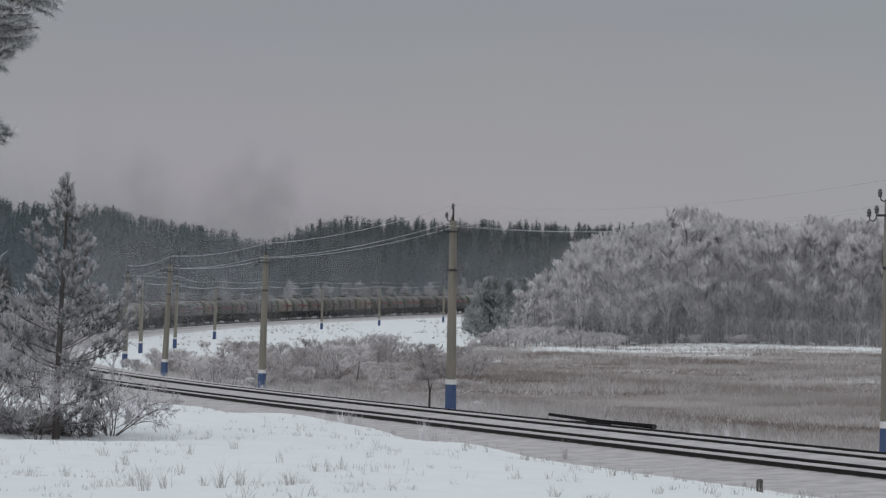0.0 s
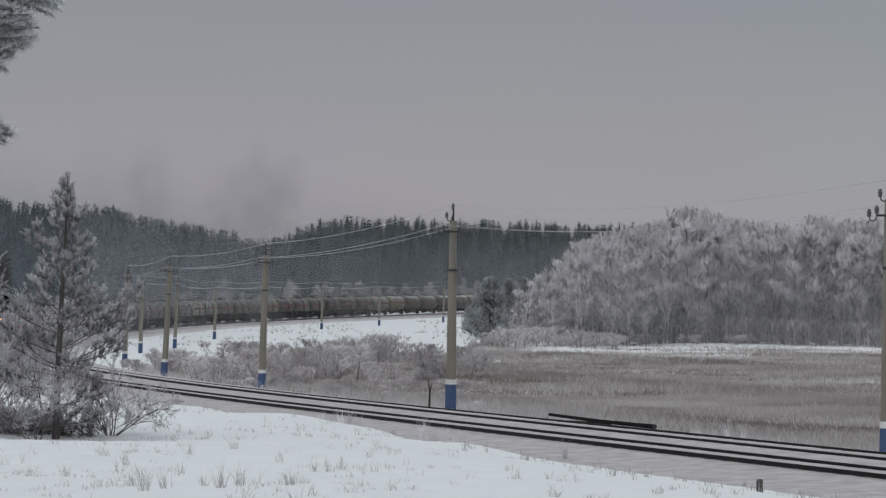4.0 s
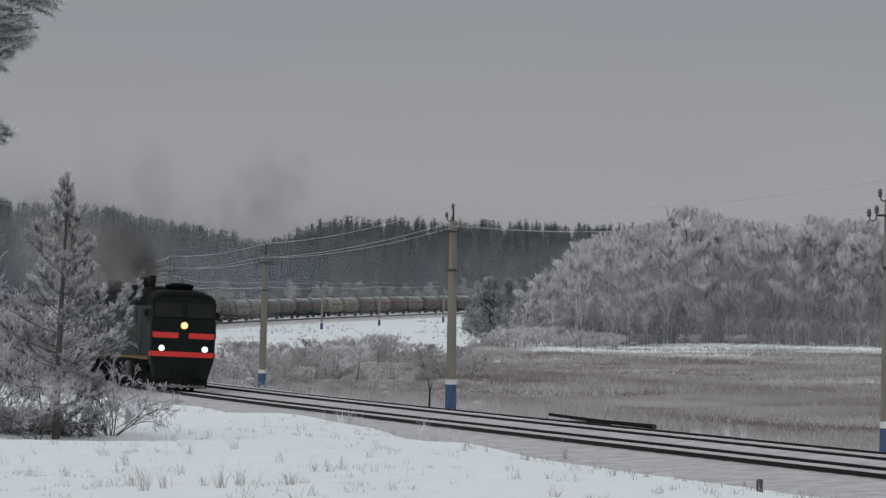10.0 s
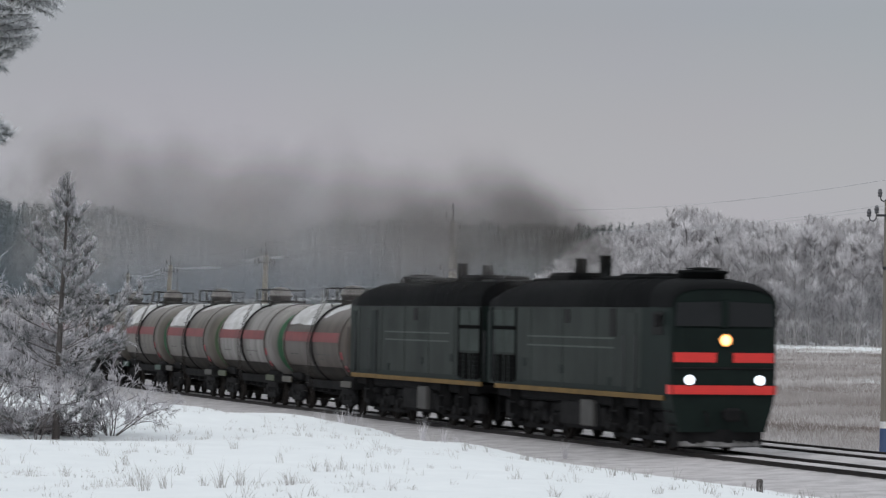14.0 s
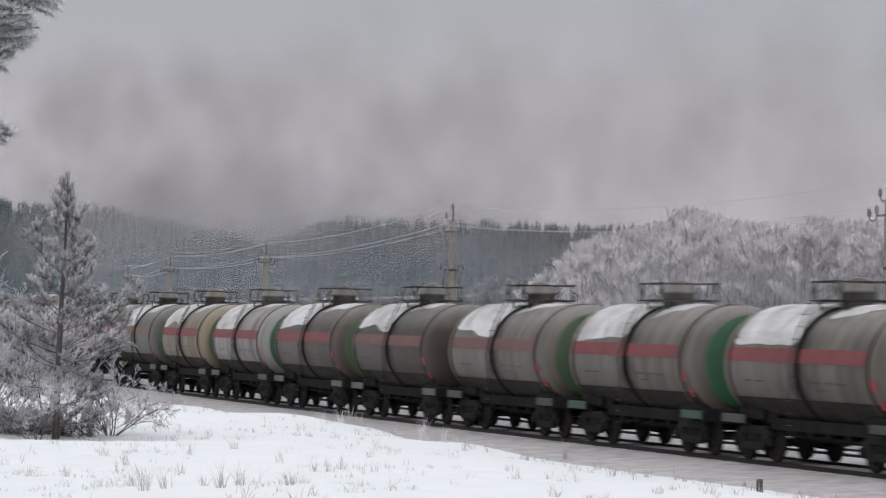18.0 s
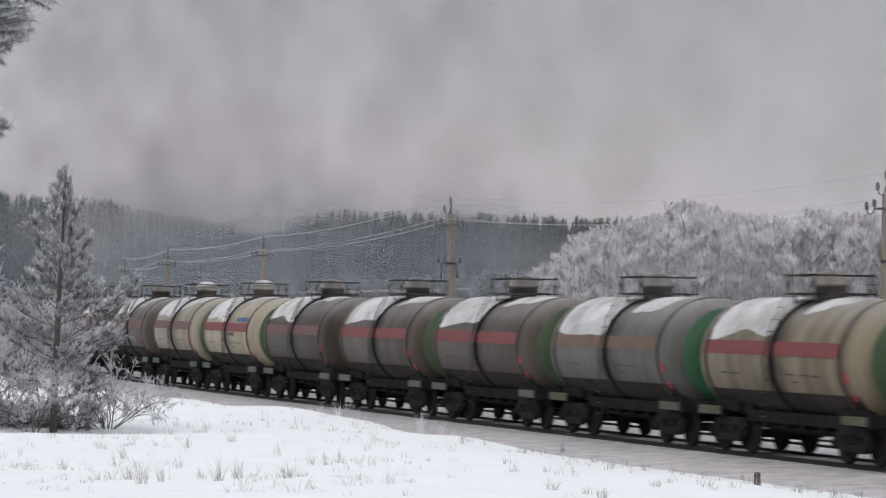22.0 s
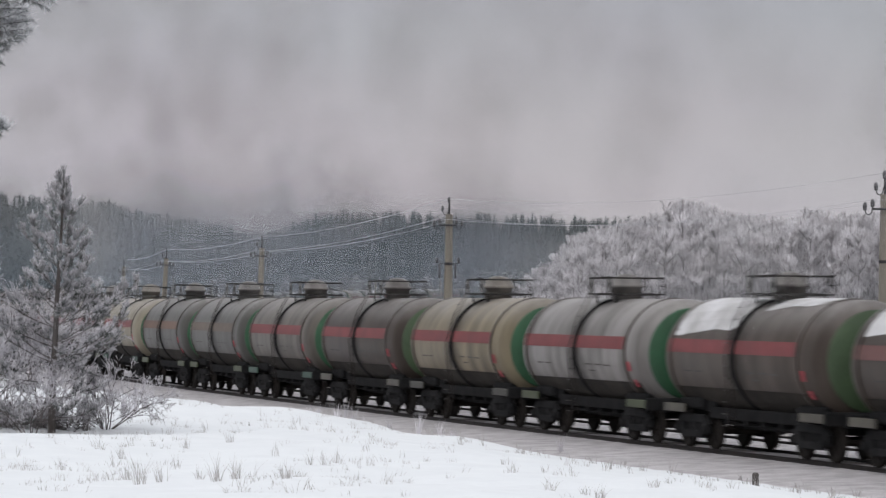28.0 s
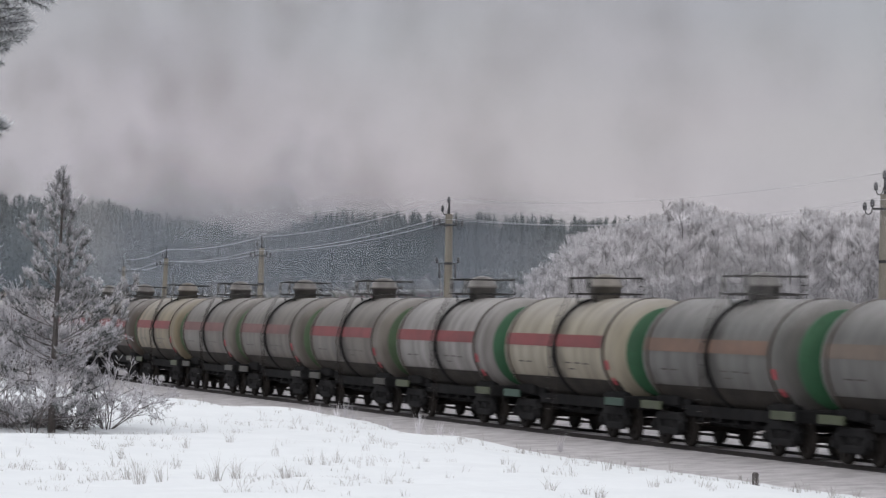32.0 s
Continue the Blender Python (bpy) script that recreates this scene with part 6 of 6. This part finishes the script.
# ---------------------------------------------------------------- diesel smoke
def smoke_material(name, albedo, dense):
    """Soft smoke: opacity falls off from the middle of each piece and is broken by billows."""
    m = bpy.data.materials.new(name)
    m.use_nodes = True
    n, l = m.node_tree.nodes, m.node_tree.links
    n.clear()
    out, mix, clear, body = n.new("ShaderNodeOutputMaterial"), n.new("ShaderNodeMixShader"), n.new("ShaderNodeBsdfTransparent"), n.new("ShaderNodeBsdfDiffuse")
    body.inputs["Color"].default_value = rgb(albedo)
    tc, ln, fall = n.new("ShaderNodeTexCoord"), n.new("ShaderNodeVectorMath"), n.new("ShaderNodeMapRange")
    ln.operation = "LENGTH"
    fall.interpolation_type = "SMOOTHERSTEP"
    fall.inputs["From Min"].default_value, fall.inputs["From Max"].default_value = 0.0, 1.0
    fall.inputs["To Min"].default_value, fall.inputs["To Max"].default_value = 1.0, 0.0
    info, add, noi, cut = n.new("ShaderNodeObjectInfo"), n.new("ShaderNodeVectorMath"), n.new("ShaderNodeTexNoise"), n.new("ShaderNodeMapRange")
    far = n.new("ShaderNodeMath")
    far.operation, far.inputs[1].default_value = "MULTIPLY", 91.0
    noi.inputs["Scale"].default_value, noi.inputs["Detail"].default_value = 1.7, 4.0
    cut.inputs["From Min"].default_value, cut.inputs["From Max"].default_value = 0.15, 0.72
    a1, a2 = n.new("ShaderNodeMath"), n.new("ShaderNodeMath")
    a1.operation = a2.operation = "MULTIPLY"
    a2.inputs[1].default_value = dense
    l.new(tc.outputs["Object"], ln.inputs[0])
    l.new(ln.outputs["Value"], fall.inputs["Value"])
    l.new(info.outputs["Random"], far.inputs[0])
    l.new(tc.outputs["Object"], add.inputs[0])
    l.new(far.outputs[0], add.inputs[1])
    l.new(add.outputs[0], noi.inputs["Vector"])
    l.new(noi.outputs["Fac"], cut.inputs["Value"])
    l.new(fall.outputs[0], a1.inputs[0])
    l.new(cut.outputs[0], a1.inputs[1])
    l.new(a1.outputs[0], a2.inputs[0])
    l.new(a2.outputs[0], mix.inputs[0])
    l.new(clear.outputs[0], mix.inputs[1])
    l.new(body.outputs[0], mix.inputs[2])
    l.new(mix.outputs[0], out.inputs["Surface"])
    return m


M_ROOT = smoke_material("thick_soot_smoke", (0.085, 0.078, 0.073), 0.125)
M_SOOT = smoke_material("dense_soot_smoke", (0.15, 0.137, 0.13), 0.064)
M_VEIL = smoke_material("thin_drifting_smoke", (0.49, 0.483, 0.488), 0.040)
M_DUSK = smoke_material("middling_smoke", (0.32, 0.30, 0.29), 0.060)
M_DRIFT = smoke_material("spent_smoke_haze", (0.175, 0.200, 0.232), 0.115)
M_HAZE = smoke_material("old_smoke_haze", (0.27, 0.28, 0.30), 0.13)


def puff_mesh(name, mat):
    """A piece of smoke: two bowed sheets crossing at its middle."""
    g = Geo()
    for axis in range(2):
        rings = []
        for j in range(0, 5):
            rr = j / 4
            ring = []
            for k in range(20):
                t = math.tau * k / 20
                a, b, c = rr * math.cos(t), rr * math.sin(t), 0.10 * math.sin(2 * t + axis) * rr
                p = [0, 0, 0]
                p[(axis + 1) % 3], p[(axis + 2) % 3], p[axis] = a, b, c
                ring.append(tuple(p))
            rings.append(ring)
        g.loft(rings, True, False, True)
    turn = Vector((1, 1, 0)).rotation_difference(Vector((0, -1, 0)))
    g.v = [tuple(turn @ Vector(p)) for p in g.v]
    return g.mesh(name, mat)


CARRIED = []    # (part, how far behind the front, side, height over the rails, phase)
SPENT = []      # (part, second when it spreads over the field, x, y, height, drift)
PUFFS = []      # (part, second of leaving the stack, how far behind the front, side drift, rise, drift along)


def build_smoke():
    r = random.Random(77)
    plume = thing("smoke_plume", "dark diesel smoke rolling from the exhaust stacks and thinning overhead", "smoke", kind="stuff")
    root, dense, middling, thin, haze = puff_mesh("thick_puff", M_ROOT), puff_mesh("soot_puff", M_SOOT), puff_mesh("middling_puff", M_DUSK), puff_mesh("smoke_puff", M_VEIL), puff_mesh("haze_puff", M_HAZE)

    def piece(me, size):
        ob = part("smoke_puff", me, None, plume)
        ob.scale = (size, size, size)
        ob.visible_shadow = False
        return ob
    t = 6.8
    while t < 17.0:
        for behind in (10.6, 22.4):
            def let_go(me, lo, hi, spread, rise_lo, rise_hi, along):
                PUFFS.append((piece(me, r.uniform(lo, hi)), t + r.uniform(0, 0.12), behind + r.uniform(-0.8, 0.8), r.uniform(-spread, spread), r.uniform(rise_lo, rise_hi), r.uniform(-along, along * 0.6)))
            for _ in range(2 if t > 7.6 else 1):
                let_go(dense, 1.8, 2.8, 0.35, 0.15, 1.35, 0.9)
            for _ in range(2):
                let_go(middling, 2.4, 3.4, 0.5, 0.3, 1.5, 1.2)
            let_go(thin, 2.8, 3.6, 0.6, 0.15, 1.6, 1.6)
            let_go(thin, 2.8, 3.6, 0.6, -0.05, 0.6, 1.6)
        t += 0.27 if t > 8.0 else 0.4
    # the thick roots of the plume, which go along with the stacks
    for behind, count, reach in ((8.9, 18, 11.0), (11.1, 19, 11.0), (20.2, 12, 9.0), (22.9, 13, 10.0)):
        for k in range(count):
            b = reach * ((k + r.random()) / count) ** 1.35
            CARRIED.append((piece(root, 0.7 + 0.15 * b + r.uniform(0, 0.2)), behind + b, r.uniform(-0.2, 0.2), 5.5 + 0.11 * b + r.uniform(-0.2, 0.3) * (0.6 + 0.22 * b), r.uniform(0, 6)))
    # what hangs over the far curve since the train went by there
    for px, y, d, size in ((395, 360, 620, 9), (440, 330, 610, 10), (480, 370, 600, 9), (455, 395, 615, 8), (500, 330, 620, 8), (250, 330, 520, 8), (300, 500, 470, 9), (230, 505, 450, 9), (360, 505, 520, 9), (420, 500, 560, 9),
                           (180, 480, 430, 9), (270, 470, 480, 10), (330, 540, 480, 7), (250, 545, 455, 7), (210, 540, 430, 7), (390, 470, 540, 10), (470, 505, 590, 8), (240, 430, 460, 9)):
        ob = piece(haze, size)
        z = CAM_H + (555 - y) * d / F_LEN
        PUFFS.append((ob, None, (across(px, d), d, z), r.uniform(0.05, 0.35), r.uniform(0.03, 0.12), 0))
    # what the train leaves hanging low over the field behind it
    spent = puff_mesh("spent_puff", M_DRIFT)
    for k in range(31):
        px, d = 170 + 700 * ((k * 0.618) % 1) ** 1.15, r.uniform(270, 380)
        size = r.uniform(9, 13)
        SPENT.append((piece(spent, size), 8.2 + (px - 150) / 205 + r.uniform(0, 0.8), across(px, d), d, CAM_H + (555 - r.uniform(430, 520)) * d / F_LEN, r.uniform(0.05, 0.3)))


build_smoke()


def puff_pose(t, left, behind, side, rise, along, low, rises):
    """Travels with the locomotive until it leaves the stack, then climbs, slows and spreads."""
    def spin(u):
        return Matrix.Rotation(0.25 * math.sin(1.7 * behind + 0.12 * u), 4, "Y")
    if t <= left:
        return Matrix.Translation(on_track(run(t) - behind) @ Vector((0, 0, low))) @ spin(0)
    u = t - left
    go = 3.2 * (1 - math.exp(-u / 0.8)) + along * u ** 0.85 * 0.55 + 0.45 * u
    p = track(run(left) - behind + go, side * (1.2 * u ** 0.6) + 0.02 * u, low + min(1.0, u / 0.12) * (5.5 - low) + rise * 1.38 * (u ** 0.78 if u < 9 or rises else 9 ** 0.78 + 0.16 * (u - 9)))
    return Matrix.Translation(p) @ spin(u)


# see-through haze colour that fades with height and with nearness
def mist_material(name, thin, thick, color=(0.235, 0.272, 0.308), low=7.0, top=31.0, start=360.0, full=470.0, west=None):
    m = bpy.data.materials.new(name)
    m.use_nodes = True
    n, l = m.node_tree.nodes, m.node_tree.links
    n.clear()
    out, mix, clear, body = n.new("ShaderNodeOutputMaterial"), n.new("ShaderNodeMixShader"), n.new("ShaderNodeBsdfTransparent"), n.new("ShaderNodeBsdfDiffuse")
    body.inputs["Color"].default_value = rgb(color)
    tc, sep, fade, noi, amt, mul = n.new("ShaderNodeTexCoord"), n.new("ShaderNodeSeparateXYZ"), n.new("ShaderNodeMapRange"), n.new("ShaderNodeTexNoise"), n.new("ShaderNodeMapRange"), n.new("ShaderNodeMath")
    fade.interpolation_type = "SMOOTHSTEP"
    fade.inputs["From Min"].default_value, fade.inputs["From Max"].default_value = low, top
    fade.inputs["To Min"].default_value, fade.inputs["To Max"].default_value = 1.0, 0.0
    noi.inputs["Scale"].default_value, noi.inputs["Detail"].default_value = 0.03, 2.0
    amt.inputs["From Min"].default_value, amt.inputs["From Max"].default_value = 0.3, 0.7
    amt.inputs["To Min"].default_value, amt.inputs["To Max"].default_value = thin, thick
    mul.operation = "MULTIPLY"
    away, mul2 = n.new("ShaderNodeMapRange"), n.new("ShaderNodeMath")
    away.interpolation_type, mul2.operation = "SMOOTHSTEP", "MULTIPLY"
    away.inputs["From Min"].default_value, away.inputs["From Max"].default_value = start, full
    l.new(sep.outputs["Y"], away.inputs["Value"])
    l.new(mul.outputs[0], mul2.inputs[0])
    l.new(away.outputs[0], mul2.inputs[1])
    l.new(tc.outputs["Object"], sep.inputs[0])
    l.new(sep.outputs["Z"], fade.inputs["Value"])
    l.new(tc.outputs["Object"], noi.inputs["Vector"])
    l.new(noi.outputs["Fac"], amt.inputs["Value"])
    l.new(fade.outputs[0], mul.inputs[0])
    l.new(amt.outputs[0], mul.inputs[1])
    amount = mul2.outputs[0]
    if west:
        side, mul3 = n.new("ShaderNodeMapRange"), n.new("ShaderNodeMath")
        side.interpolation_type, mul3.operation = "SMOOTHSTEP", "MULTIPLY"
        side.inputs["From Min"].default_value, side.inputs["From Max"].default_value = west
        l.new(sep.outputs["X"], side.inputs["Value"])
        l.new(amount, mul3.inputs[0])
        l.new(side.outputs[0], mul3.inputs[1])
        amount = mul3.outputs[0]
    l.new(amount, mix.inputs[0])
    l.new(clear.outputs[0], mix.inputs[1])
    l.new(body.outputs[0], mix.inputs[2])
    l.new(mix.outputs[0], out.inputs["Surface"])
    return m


def mist_bank():
    """Haze of distance put in as translucent coloured sheets: long and upright, along both sides of the far curve."""
    light, heavy = mist_material("thin_haze_tint", 0.12, 0.30, (0.30, 0.295, 0.295)), mist_material("bluish_haze_tint", 0.22, 0.38, (0.25, 0.285, 0.315))
    bank = thing("mist_bank", "translucent sheets that stand for haze before the distant woods", "mist", kind="stuff")
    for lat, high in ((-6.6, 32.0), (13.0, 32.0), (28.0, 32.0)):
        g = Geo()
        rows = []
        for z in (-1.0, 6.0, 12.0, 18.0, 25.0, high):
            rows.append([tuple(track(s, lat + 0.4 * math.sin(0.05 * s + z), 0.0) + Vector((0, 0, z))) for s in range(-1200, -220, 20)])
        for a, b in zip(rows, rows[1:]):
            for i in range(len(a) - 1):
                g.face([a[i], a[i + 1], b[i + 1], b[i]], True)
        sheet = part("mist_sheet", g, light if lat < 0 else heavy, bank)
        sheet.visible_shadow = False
    # paler sheets added before the birch wood, to lower its contrast like haze
    pale = mist_material("pale_haze_tint", 0.16, 0.30, (0.50, 0.49, 0.505), 4.0, 17.0, 380.0, 430.0, (9.0, 24.0))
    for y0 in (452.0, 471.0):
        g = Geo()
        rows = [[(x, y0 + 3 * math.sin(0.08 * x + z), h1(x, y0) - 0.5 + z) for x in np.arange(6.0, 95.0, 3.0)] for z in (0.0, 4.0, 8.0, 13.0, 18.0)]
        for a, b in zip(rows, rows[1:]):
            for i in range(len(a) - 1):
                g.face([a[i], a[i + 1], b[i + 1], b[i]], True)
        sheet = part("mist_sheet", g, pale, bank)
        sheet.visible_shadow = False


mist_bank()


# ---------------------------------------------------------------- what moves
def motions():
    times = [0.5 * k for k in range(65)]
    for ob, behind in TRAIN:
        walk(ob, [(t, on_track(run(t) - behind)) for t in times])
    first = SPINNING[0]
    walk(first, [(k / FPS, Matrix.Rotation(((run(k / FPS) - run(0)) / WHEEL_R) % math.tau, 4, "Y")) for k in range(32 * FPS + 1)])
    keys = first.animation_data
    for ob in SPINNING[1:]:
        ob.rotation_mode = "QUATERNION"
        ob.animation_data_create()
        ob.animation_data.action = keys.action
        ob.animation_data.action_slot = keys.action_slot

    for ob, behind, side, z, phase in CARRIED:
        walk(ob, [(t, on_track(run(t) - behind - 0.3 * math.sin(2.1 * t + phase)) @ Matrix.Translation((0, side, z + 0.15 * math.sin(1.6 * t + 2 * phase)))) for t in times])
    for ob, left, x, y, z, drift in SPENT:
        walk(ob, [(t, Matrix.Translation((x + drift * max(0.0, t - left), y, z if t > left + 2.1 else -16.0 if t <= left else -16.0 + (z + 16.0) * (t - left) / 2.2)) @ Matrix.Rotation(0.03 * t, 4, "Y"))
                  for t in (0.0, left, left + 1.1, left + 2.2, left + 7.0, 32.0)])
    for ob, left, behind, side, rise, along in PUFFS:
        if left is None:
            x, y, z = behind
            walk(ob, [(t, Matrix.Translation((x + side * t, y, z + rise * t))) for t in (0, 8, 16, 24, 32)])
            continue
        when = sorted({0.0, *(float(k) for k in range(1, int(left) + 1) if k < left - 0.2), left, left + 0.12, left + 0.35, left + 0.8, left + 1.5, left + 2.5, left + 4, left + 6, left + 9,
                       *(float(k) for k in range(int(left) + 12, 32, 4)), 32.0})
        walk(ob, [(t, puff_pose(t, left, behind, side, rise, along, -5.0, ob.data.name != "smoke_puff")) for t in when if t <= 32.0])


motions()
